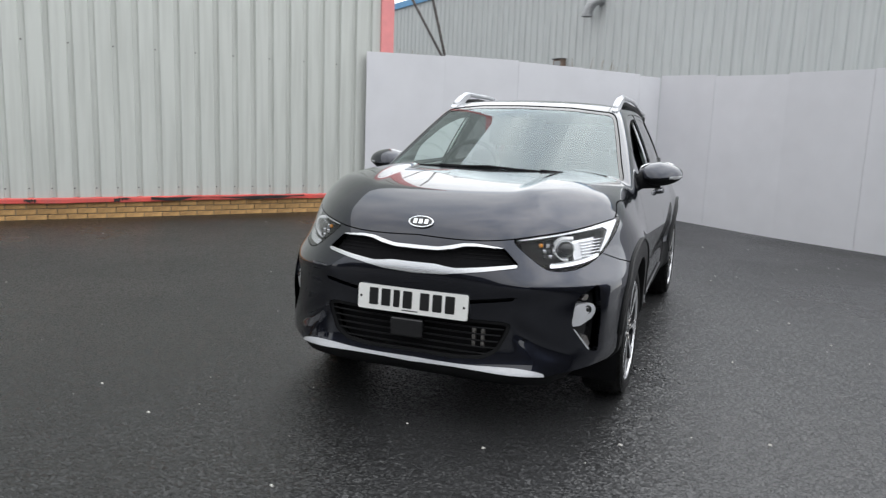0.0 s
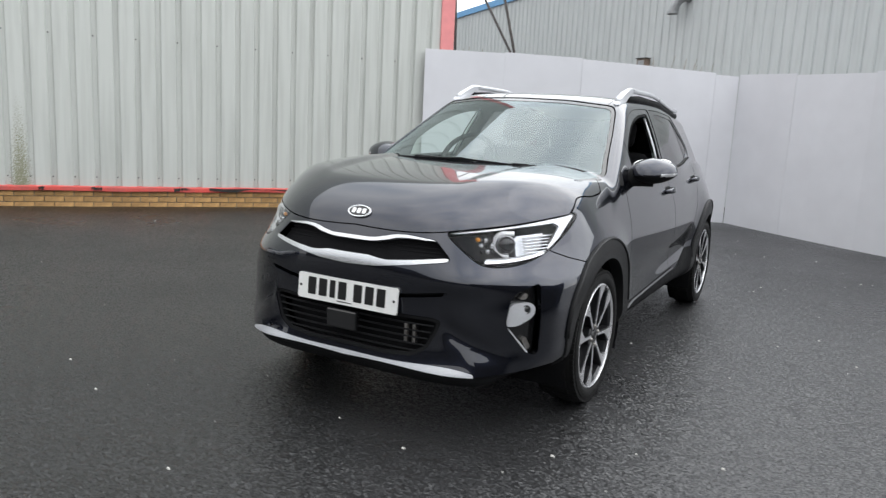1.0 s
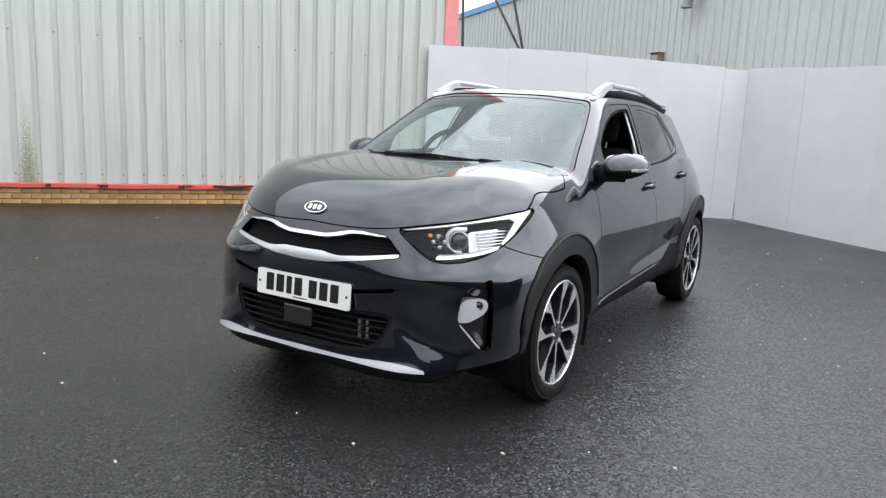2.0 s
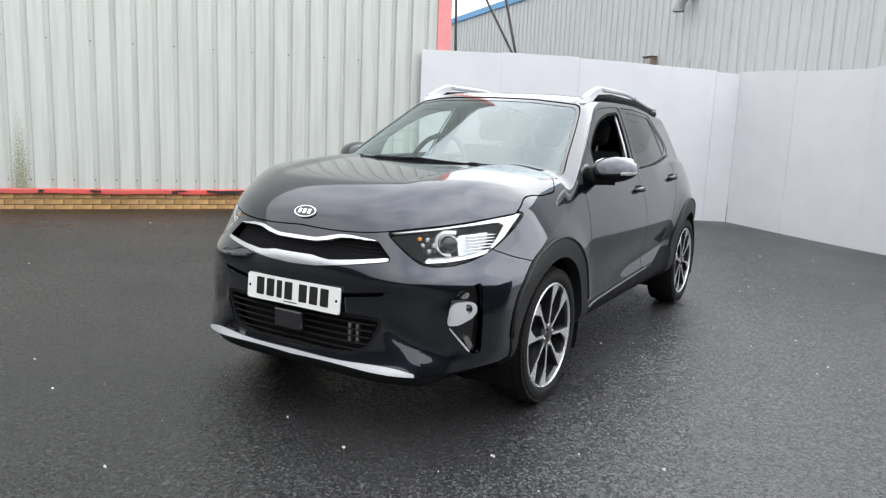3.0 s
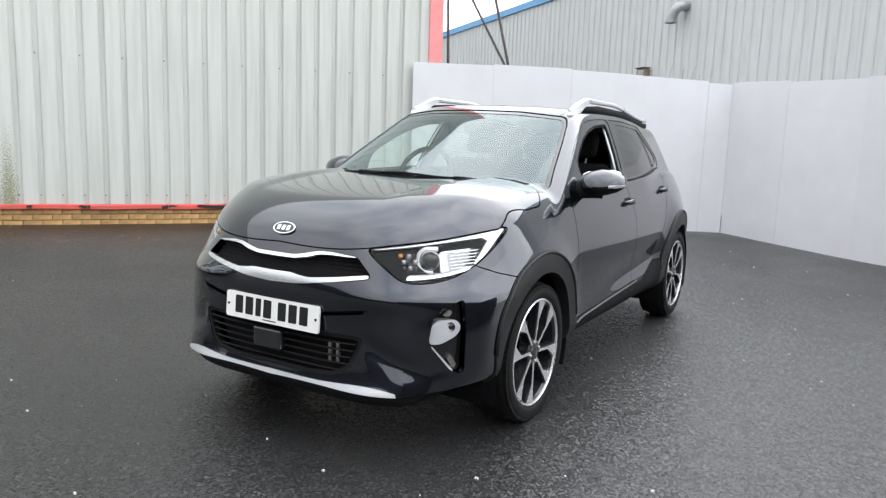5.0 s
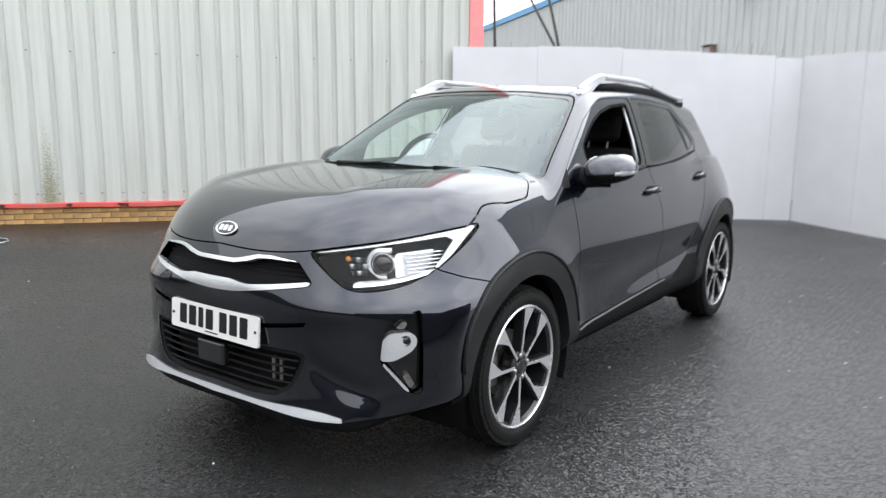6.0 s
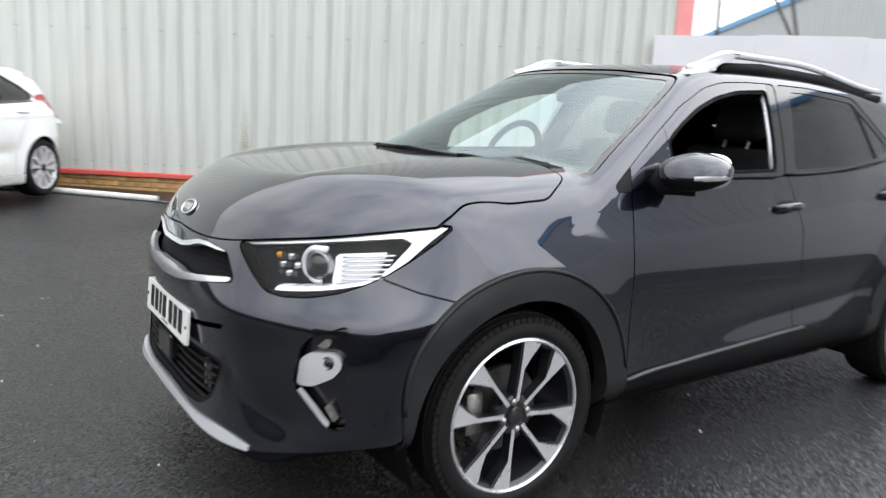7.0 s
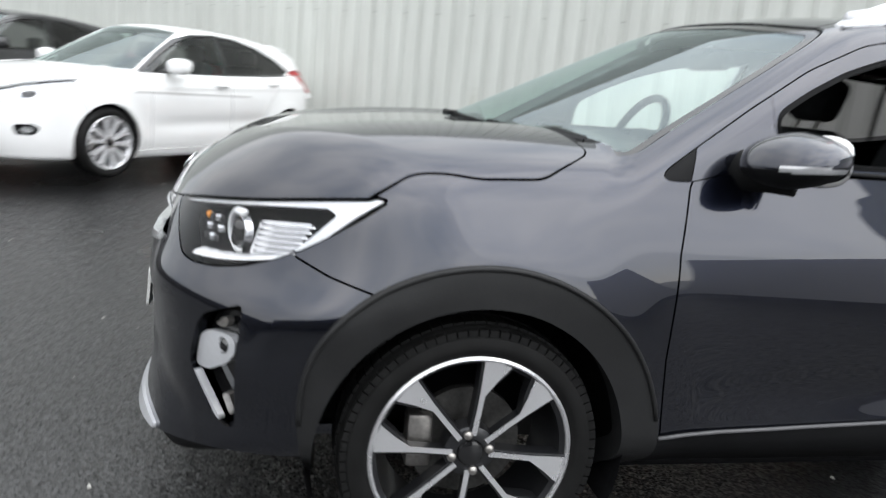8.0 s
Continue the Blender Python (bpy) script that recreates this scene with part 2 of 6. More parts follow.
PAINT = material("graphite_metallic_paint", (0.0095, 0.012, 0.0235), 0.22, 0.9, vary=0.04, scale=3, fine=900, coat=1.0, coat_rough=0.0, rough_vary=0.02)
PAINT.node_tree.nodes["Principled BSDF"].inputs["Coat IOR"].default_value = 1.70
BLACK_PLASTIC = material("grained_black_plastic", (0.0075, 0.0077, 0.0085), 0.60, vary=0.15, scale=12, fine=300, bump=0.25, bump_scale=700)
ARCH_PLASTIC = material("grained_grey_black_plastic", (0.018, 0.0183, 0.019), 0.5, vary=0.15, scale=12, fine=300, bump=0.25, bump_scale=700)
GLOSS_BLACK = material("gloss_black_plastic", (0.012, 0.012, 0.013), 0.12, vary=0.1, coat=0.6)
DEEP_BLACK = material("dark_recess", (0.008, 0.008, 0.009), 0.7, vary=0.2)
CHROME = material("satin_chrome", (0.80, 0.81, 0.83), 0.24, 0.85, vary=0.02, rough_vary=0.03)
SILVER_PAINT = material("silver_trim_paint", (0.66, 0.67, 0.70), 0.30, 0.45, vary=0.03, coat=0.5)
RIM_FACE = material("machined_alloy_face", (0.80, 0.80, 0.82), 0.28, 0.75, vary=0.05, fine=400)
RIM_DARK = material("dark_painted_alloy", (0.022, 0.0225, 0.025), 0.35, 0.4, vary=0.1, coat=0.5)
TYRE = material("tyre_rubber", (0.009, 0.009, 0.009), 0.6, vary=0.22, scale=18, fine=300, bump=0.3, bump_scale=300)
BRAKE_DARK = material("dull_brake_iron", (0.09, 0.088, 0.085), 0.5, 0.8, vary=0.2, scale=20)
STEEL = material("brake_steel", (0.42, 0.40, 0.38), 0.35, 0.9, vary=0.15, scale=20)
SEAT_CLOTH = material("charcoal_seat_cloth", (0.022, 0.022, 0.024), 0.9, vary=0.2, scale=40, fine=500, bump=0.3, bump_scale=600)
DASH = material("charcoal_dashboard_plastic", (0.030, 0.030, 0.032), 0.6, vary=0.15, fine=400, bump=0.15, bump_scale=500)
LINING = material("pale_grey_headlining", (0.42, 0.42, 0.40), 0.9, vary=0.06)
RED_LENS = material("red_lamp_lens", (0.42, 0.012, 0.015), 0.12, vary=0.08, coat=1.0)
AMBER = material("amber_lamp_bulb", (0.75, 0.28, 0.03), 0.25, vary=0.05)
WHITE_LENS = material("clear_white_reflector", (0.70, 0.71, 0.73), 0.18, 0.6, vary=0.05)
LIGHT_GUIDE = material("milky_light_guide", (0.78, 0.79, 0.80), 0.25, vary=0.03)
PLATE_WHITE = material("white_plate", (0.80, 0.80, 0.78), 0.35, vary=0.02)
PLATE_BLACK = material("black_plate_ink", (0.010, 0.010, 0.010), 0.4)
WHITE_PAINT = material("gloss_white_paint", (0.87, 0.87, 0.87), 0.3, vary=0.015, scale=2, coat=1.0)
DARK_PAINT = material("gloss_black_car_paint", (0.018, 0.018, 0.020), 0.3, vary=0.1, coat=1.0)
WINDSCREEN = clear_glass("windscreen_glass", (0.76, 0.90, 0.84), 2.0, (0.86, 0.96, 0.98))
SIDE_GLASS = clear_glass("side_window_glass", (0.78, 0.86, 0.82))
PRIVACY_GLASS = clear_glass("privacy_glass", (0.26, 0.25, 0.255), 1.55)
LENS_GLASS = clear_glass("lamp_cover", (0.97, 0.97, 0.98), 1.28)
MIRROR = material("mirror_glass", (0.9, 0.9, 0.9), 0.02, 1.0, vary=0.0, rough_vary=0.0)

BRIGHT_ALLOY = material("bright_silver_alloy", (0.72, 0.72, 0.74), 0.35, 0.4, vary=0.05)
SATIN_GREY = material("satin_grey_strip", (0.10, 0.10, 0.105), 0.4, vary=0.05)
for mat, amount in ((DEEP_BLACK, 0.1), (TYRE, 0.25), (BLACK_PLASTIC, 0.18), (ARCH_PLASTIC, 0.35), (SEAT_CLOTH, 0.1), (DASH, 0.3)):
    mat.node_tree.nodes["Principled BSDF"].inputs["Specular IOR Level"].default_value = amount


# ---- mesh tools ----
def spline(xs, ys):
    """A natural cubic spline through the knots, straight beyond them."""
    xs, ys = np.array(xs, float), np.array(ys, float)
    n, h = len(xs), np.diff(xs)
    a, r = np.eye(n), np.zeros(n)
    for i in range(1, n - 1):
        a[i, i - 1 : i + 2] = h[i - 1], 2 * (h[i - 1] + h[i]), h[i]
        r[i] = 6 * ((ys[i + 1] - ys[i]) / h[i] - (ys[i] - ys[i - 1]) / h[i - 1])
    m = np.linalg.solve(a, r)

    def value(x):
        x = np.asarray(x, float)
        c = np.clip(x, xs[0], xs[-1])
        i = np.clip(np.searchsorted(xs, c) - 1, 0, n - 2)
        d, e, hi = xs[i + 1] - c, c - xs[i], h[i]
        inside = (m[i] * d**3 + m[i + 1] * e**3) / (6 * hi) + (ys[i] / hi - m[i] * hi / 6) * d + (ys[i + 1] / hi - m[i + 1] * hi / 6) * e
        lo = (ys[1] - ys[0]) / h[0] - h[0] * m[1] / 6
        hi_ = (ys[-1] - ys[-2]) / h[-1] + h[-1] * m[-2] / 6
        return inside + np.where(x < xs[0], (x - xs[0]) * lo, 0) + np.where(x > xs[-1], (x - xs[-1]) * hi_, 0)

    return value


def smax(a, b, r):
    return np.maximum(a, b) + np.maximum(r - np.abs(a - b), 0) ** 2 / (4 * r)


def smin(a, b, r):
    return -smax(-a, -b, r)


def bell(v):
    return np.exp(-v * v)


def step(v):
    """A smooth rise from 0 at v = 0 to 1 at v = 1."""
    v = np.clip(v, 0, 1)
    return v * v * (3 - 2 * v)


def mesh_object(name, v, t, mat, parent=None, label="", normals=None, smooth=True):
    """One mesh object from arrays of vertices and triangles (or quads)."""
    me = bpy.data.meshes.new(name)
    v, t = np.asarray(v, np.float32), np.asarray(t, np.int32)
    k = t.shape[1]
    me.vertices.add(len(v))
    me.vertices.foreach_set("co", v.ravel())
    me.loops.add(t.size)
    me.loops.foreach_set("vertex_index", t.ravel())
    me.polygons.add(len(t))
    me.polygons.foreach_set("loop_start", np.arange(0, t.size, k, dtype=np.int32))
    me.update(calc_edges=True)
    me.polygons.foreach_set("use_smooth", np.full(len(t), smooth))
    me.materials.append(mat)
    if normals is not None and len(v):
        me.normals_split_custom_set_from_vertices(np.asarray(normals, float).tolist())
    ob = new(name, me)
    if parent:
        ob.parent = parent
    if label:
        tagged(ob, label)
    return ob


def part(name, bm, mat, parent=None, label="", smooth=None):
    """Links a bmesh as one mesh object under a thing or a part. smooth: the angle in degrees below which edges shade smooth."""
    me = bpy.data.meshes.new(name)
    if smooth is not None:
        for f in bm.faces:
            f.smooth = True
        for e in bm.edges:
            e.smooth = e.calc_face_angle(0.0) < radians(smooth)
    bm.to_mesh(me)
    bm.free()
    me.materials.append(mat)
    ob = new(name, me)
    if parent:
        ob.parent = parent
    if label:
        tagged(ob, label)
    return ob


def empty(name, m=None):
    ob = new(name)
    ob.empty_display_size = 0.1
    if m is not None:
        ob.matrix_world = m
    return ob


def box(bm, lo, hi, m=None, bevel=0.0, segments=2):
    lo, hi = Vector(lo), Vector(hi)
    mid, size = (lo + hi) / 2, hi - lo
    mm = Matrix.Translation(mid) @ Matrix.Diagonal((*size, 1))
    got = bmesh.ops.create_cube(bm, size=1.0, matrix=(m @ mm) if m is not None else mm)
    if bevel:
        edges = {e for v in got["verts"] for e in v.link_edges}
        bmesh.ops.bevel(bm, geom=list(edges), offset=bevel, segments=segments, profile=0.5, affect="EDGES")


def tube(bm, path, radius, sides=10, closed=False, flat=1.0, up=None, caps=True):
    """A swept tube along the points; radius is one number or one for each point; flat squeezes it along the second axis."""
    pts = [Vector(p) for p in path]
    n = len(pts)
    rad = [float(radius)] * n if isinstance(radius, (int, float)) else [float(k) for k in radius]
    rings = []
    side = None
    for i, p in enumerate(pts):
        a = pts[(i - 1) % n] if (i or closed) else p
        b = pts[(i + 1) % n] if (i < n - 1 or closed) else p
        d = (b - a).normalized()
        if up is not None:
            side = d.cross(Vector(up)).normalized()
        elif side is None:
            side = d.orthogonal().normalized()
        else:
            side = (side - d * side.dot(d)).normalized()
        other = d.cross(side)
        rings.append([bm.verts.new(p + rad[i] * (math.cos(w) * side + flat * math.sin(w) * other)) for w in (2 * math.pi * k / sides for k in range(sides))])
    for i in range(n if closed else n - 1):
        r, q = rings[i], rings[(i + 1) % n]
        for k in range(sides):
            bm.faces.new((r[k], r[(k + 1) % sides], q[(k + 1) % sides], q[k]))
    if caps and not closed:
        bm.faces.new(rings[0][::-1])
        bm.faces.new(rings[-1])


def lathe(bm, profile, sides=48, axis="x", centre=(0, 0, 0), closed=False):
    """Turns (radius, along) pairs about an axis."""
    c = Vector(centre)
    rings = []
    for k in range(sides):
        w = 2 * math.pi * k / sides
        ring = []
        for r, a in profile:
            u, v = r * math.cos(w), r * math.sin(w)
            q = {"x": (a, u, v), "y": (u, a, v), "z": (u, v, a)}[axis]
            ring.append(bm.verts.new(c + Vector(q)))
        rings.append(ring)
    m = len(profile)
    for k in range(sides):
        r, q = rings[k], rings[(k + 1) % sides]
        for i in range(m if closed else m - 1):
            j = (i + 1) % m
            bm.faces.new((r[i], q[i], q[j], r[j]) if axis == "x" else (r[i], r[j], q[j], q[i]))


def prism(bm, outline, depth, m=None, bevel=0.0):
    """An outline in x and y, drawn out along z from 0 to depth, and set down by m."""
    m = m or Matrix()
    low = [bm.verts.new(m @ Vector((x, y, 0))) for x, y in outline]
    top = [bm.verts.new(m @ Vector((x, y, depth))) for x, y in outline]
    n = len(low)
    lid = bm.faces.new(top)
    bm.faces.new(low[::-1])
    for i in range(n):
        bm.faces.new((low[i], low[(i + 1) % n], top[(i + 1) % n], top[i]))
    if bevel:
        bmesh.ops.bevel(bm, geom=list(lid.edges), offset=bevel, segments=2, profile=0.5, affect="EDGES")


def ovoid(bm, centre, radii, e=(1.0, 1.0), m=None, nu=28, nv=18):
    """A superellipsoid: exponents under 1 make it boxy."""
    def c(w, k):
        return math.copysign(abs(math.cos(w)) ** k, math.cos(w))

    def s(w, k):
        return math.copysign(abs(math.sin(w)) ** k, math.sin(w))

    m = m or Matrix()
    rows = []
    for j in range(1, nv):
        b = -math.pi / 2 + math.pi * j / nv
        rows.append([bm.verts.new(Vector(centre) + (m.to_3x3() @ Vector((radii[0] * c(b, e[0]) * c(a, e[1]), radii[1] * c(b, e[0]) * s(a, e[1]), radii[2] * s(b, e[0]))))) for a in (2 * math.pi * i / nu for i in range(nu))])
    for r, q in zip(rows, rows[1:]):
        for i in range(nu):
            bm.faces.new((r[i], r[(i + 1) % nu], q[(i + 1) % nu], q[i]))
    bm.faces.new(rows[0][::-1])
    bm.faces.new(rows[-1])


def rounded(points, r=0.02, n=5):
    """A closed outline with its corners rounded."""
    p = np.array(points, float)
    out = []
    for i in range(len(p)):
        a, b, c = p[i - 1], p[i], p[(i + 1) % len(p)]
        la, lc = np.linalg.norm(a - b), np.linalg.norm(c - b)
        s, e = b + (a - b) * min(r / la, 0.48), b + (c - b) * min(r / lc, 0.48)
        for k in np.linspace(0, 1, n):
            out.append((1 - k) ** 2 * s + 2 * k * (1 - k) * b + k * k * e)
    return np.array(out)


def sd_poly(q, poly):
    """The signed distance of points in the plane from a closed outline, negative inside."""
    best, inside = np.full(len(q), 1e9), np.zeros(len(q), bool)
    for a, b in zip(poly, np.roll(poly, -1, 0)):
        e, w = b - a, q - a
        k = np.clip((w @ e) / max(e @ e, 1e-12), 0, 1)
        d = w - k[:, None] * e
        best = np.minimum(best, (d * d).sum(1))
        hit = (a[1] > q[:, 1]) != (b[1] > q[:, 1])
        if abs(e[1]) > 1e-12:
            inside ^= hit & (q[:, 0] < a[0] + e[0] * (q[:, 1] - a[1]) / e[1])
    return np.sqrt(best) * np.where(inside, -1, 1)


def gradient(f, p, h=1e-3):
    g = np.stack([f(p + h * e) - f(p - h * e) for e in np.eye(3)], -1) / (2 * h)
    return g


def skin_mesh(f, lo, hi, h):
    """A fine, even mesh on the surface f = 0 within the box, with the normals of f: (vertices, normals, triangles)."""
    lo, hi = np.array(lo, float), np.array(hi, float)
    n = (np.ceil((hi - lo) / (4 * h)).astype(int)) * 4
    block = np.stack(np.meshgrid(*[np.arange(k // 4) for k in n], indexing="ij"), -1)
    mid = lo + (block + 0.5) * 4 * h
    coarse = f(mid)
    full = np.repeat(np.repeat(np.repeat(coarse, 4, 0), 4, 1), 4, 2)
    full = np.pad(full, ((0, 1),) * 3, mode="edge")
    near = np.abs(coarse) < 4 * h * 1.25
    fine = np.zeros(tuple(k + 1 for k in n), bool)
    up = np.repeat(np.repeat(np.repeat(near, 4, 0), 4, 1), 4, 2)
    for dx in (0, 1):
        for dy in (0, 1):
            for dz in (0, 1):
                fine[dx : n[0] + dx, dy : n[1] + dy, dz : n[2] + dz] |= up
    idx = np.argwhere(fine)
    full[fine] = f(lo + idx * h)
    s = full < 0
    count = sum(s[dx : n[0] + dx, dy : n[1] + dy, dz : n[2] + dz].astype(np.int8) for dx in (0, 1) for dy in (0, 1) for dz in (0, 1))
    live = (count > 0) & (count < 8)
    ids = np.full(tuple(n), -1)
    cells = np.argwhere(live)
    ids[live] = np.arange(len(cells))
    v = lo + (cells + 0.5) * h
    for _ in range(5):
        g = gradient(f, v)
        move = f(v)[:, None] * g / np.maximum((g * g).sum(1, keepdims=True), 0.2)
        v = v - np.clip(move, -h, h)
    g = gradient(f, v)
    normal = g / np.maximum(np.linalg.norm(g, axis=1, keepdims=True), 1e-9)
    quads = []
    for ax in range(3):
        b, c = (ax + 1) % 3, (ax + 2) % 3
        sl0, sl1 = [slice(1, k) for k in n], [slice(1, k) for k in n]
        sl0[ax], sl1[ax] = slice(0, n[ax]), slice(1, n[ax] + 1)
        s0, s1 = s[tuple(sl0)], s[tuple(sl1)]
        for flip, cross in ((False, s0 & ~s1), (True, ~s0 & s1)):
            e = np.argwhere(cross)
            e[:, b] += 1
            e[:, c] += 1
            q = []
            for db, dc in ((-1, -1), (0, -1), (0, 0), (-1, 0)):
                k = e.copy()
                k[:, b] += db
                k[:, c] += dc
                q.append(ids[tuple(k.T)])
            q = np.stack(q, 1)
            quads.append(q[:, ::-1] if flip else q)
    q = np.concatenate(quads)
    q = q[(q >= 0).all(1)]
    return compact((v, normal, np.concatenate([q[:, [0, 1, 2]], q[:, [0, 2, 3]]])))


def compact(m):
    v, n, t = m
    used, inv = np.unique(t, return_inverse=True)
    return v[used], n[used], inv.reshape(-1, 3)


def cut(m, s):
    """Splits a mesh along s = 0, s being a value for each vertex: the part below, and the part above."""
    v, n, t = m
    s = np.where(np.abs(s) < 1e-7, 1e-7, s)
    pos = s[t] > 0
    cnt = pos.sum(1)
    low, high = [t[cnt == 0]], [t[cnt == 3]]
    mixed = (cnt == 1) | (cnt == 2)
    tm, pm, cm = t[mixed], pos[mixed], cnt[mixed]
    if len(tm):
        odd = np.where(cm == 1, pm.argmax(1), (~pm).argmax(1))
        r = np.arange(len(tm))
        a, b, c = tm[r, odd], tm[r, (odd + 1) % 3], tm[r, (odd + 2) % 3]
        pairs = np.sort(np.concatenate([np.stack([a, b], 1), np.stack([a, c], 1)]), 1)
        edges, inv = np.unique(pairs, axis=0, return_inverse=True)
        inv = inv.ravel()
        k = (s[edges[:, 0]] / (s[edges[:, 0]] - s[edges[:, 1]]))[:, None]
        nv = v[edges[:, 0]] * (1 - k) + v[edges[:, 1]] * k
        nn = n[edges[:, 0]] * (1 - k) + n[edges[:, 1]] * k
        nn /= np.maximum(np.linalg.norm(nn, axis=1, keepdims=True), 1e-9)
        base = len(v)
        ab, ac = base + inv[: len(tm)], base + inv[len(tm) :]
        v, n = np.concatenate([v, nv]), np.concatenate([n, nn])
        tip = np.stack([a, ab, ac], 1)
        rest = np.concatenate([np.stack([ab, b, c], 1), np.stack([ab, c, ac], 1)])
        up = cm == 1
        up2 = np.concatenate([up, up])
        high += [tip[up], rest[~up2]]
        low += [tip[~up], rest[up2]]
    return compact((v, n, np.concatenate(low))), compact((v, n, np.concatenate(high)))


def largest(m):
    """The largest connected piece of a mesh."""
    v, n, t = m
    key = np.unique(v.round(5), axis=0, return_inverse=True)[1].ravel()
    lab = np.arange(key.max() + 1)
    k = key[t]
    while True:
        low = lab[k].min(1)
        nxt = lab.copy()
        np.minimum.at(nxt, k.ravel(), np.repeat(low, 3))
        nxt = nxt[nxt]
        if (nxt == lab).all():
            break
        lab = nxt
    own = lab[k[:, 0]]
    names, count = np.unique(own, return_counts=True)
    return compact((v, n, t[own == names[count.argmax()]]))


def take(m, fn, gap=0.0):
    """What lies inside fn (a signed distance) and the rest, with a gap between them."""
    inside, _ = cut(m, fn(m[0]) + gap / 2)
    _, rest = cut(m, fn(m[0]) - gap / 2)
    return inside, rest


def shifted(m, d):
    v, n, t = m
    return v + n * d, n, t


def mirrored(m):
    v, n, t = m
    f = np.array([-1, 1, 1])
    return v * f, n * f, t[:, ::-1]


def joined(*ms):
    v, n, t, base = [], [], [], 0
    for a, b, c in ms:
        v.append(a)
        n.append(b)
        t.append(c + base)
        base += len(a)
    return np.concatenate(v), np.concatenate(n), np.concatenate(t)


def rimmed(m, depth):
    """Turns the open edges of a mesh inwards by depth, so that it has the thickness of a panel."""
    v, n, t = m
    if not len(t):
        return m
    e = np.concatenate([t[:, [0, 1]], t[:, [1, 2]], t[:, [2, 0]]])
    key = np.sort(e, 1)
    _, first, cnt = np.unique(key, axis=0, return_index=True, return_counts=True)
    b = e[first[cnt == 1]]
    b = b[np.abs(v[b, 0]).max(1) > 0.002]  # no wall along the middle plane
    p, q = v[b[:, 0]], v[b[:, 1]]
    np_, nq = n[b[:, 0]], n[b[:, 1]]
    out = np.cross(q - p, np_)
    out /= np.maximum(np.linalg.norm(out, axis=1, keepdims=True), 1e-9)
    base, k = len(v), len(b)
    nv = np.concatenate([p, q, q - nq * depth, p - np_ * depth])
    i = base + np.arange(k)
    tri = np.concatenate([np.stack([i + k, i, i + 2 * k], 1), np.stack([i + 2 * k, i, i + 3 * k], 1)])
    return np.concatenate([v, nv]), np.concatenate([n, np.tile(out, (4, 1))]), np.concatenate([t, tri])


def skin_part(name, m, mat, parent, label="", rim=0.0):
    if rim:
        m = rimmed(m, rim)
    return mesh_object(name, m[0], m[2], mat, parent, label, normals=m[1])


# ---- the yard ----
def lift(x, y):
    """The height of the yard: level under the car, rising gently to the steel wall and falling to the white boards."""
    u, v = 0.541 * x + 0.841 * y, 0.841 * x - 0.541 * y
    h = 0.07 * step((-v - 1.8) / 4.6) - 0.018 * np.maximum(0, np.minimum(u, 11) - 4.5)
    return h + 0.03 * step((-x - 2.5) / 3) * step((2.5 - y) / 3.5)


def build_ground():
    def axis(fine, far):
        a = np.arange(-fine, fine + 0.01, 0.3)
        b = fine + np.cumsum(0.3 * 1.5 ** np.arange(1, 17))
        return np.concatenate([-b[::-1], a, b])

    g = axis(14, 900)
    x, y = np.meshgrid(g, g, indexing="ij")
    z = lift(x, y)
    n = len(g)
    v = np.stack([x, y, z], -1).reshape(-1, 3)
    i = np.arange(n * n).reshape(n, n)
    q = np.stack([i[:-1, :-1], i[1:, :-1], i[1:, 1:], i[:-1, 1:]], -1).reshape(-1, 4)
    tagged(mesh_object("ground", v, q, ASPHALT), "damp black asphalt yard with pale scattered grit", "ground", kind="structure")


build_ground()

# the steel-clad building: its face runs along WALL_DIR through WALL_END
WALL_END, WALL_TURN = Vector((-3.50, 5.84, -0.01)), 52.25
WALL = Matrix.Translation(WALL_END) @ pose(0, 0, 0, 0, 0, WALL_TURN) @ Matrix.Diagonal((0.939, 0.939, 0.934, 1))  # local x along the wall to its end at 0, local y into the building


def sheet(length, z0, z1, pitch, valley, slope, deep, x0=0.0):
    """A ribbed steel sheet: flat crests with narrow valleys, as one folded surface."""
    xs = []
    k = 0
    while k * pitch < length:
        a = k * pitch
        xs += [(a, 0), (a + pitch - valley - 2 * slope, 0), (a + pitch - valley - slope, deep), (a + pitch - slope, deep)]
        k += 1
    xs = [(min(a, length) + x0, d) for a, d in xs] + [(length + x0, 0)]
    v = [(a, d, z) for z in (z0, z1) for a, d in xs]
    n = len(xs)
    q = [(i, i + 1, n + i + 1, n + i) for i in range(n - 1)]
    return v, q


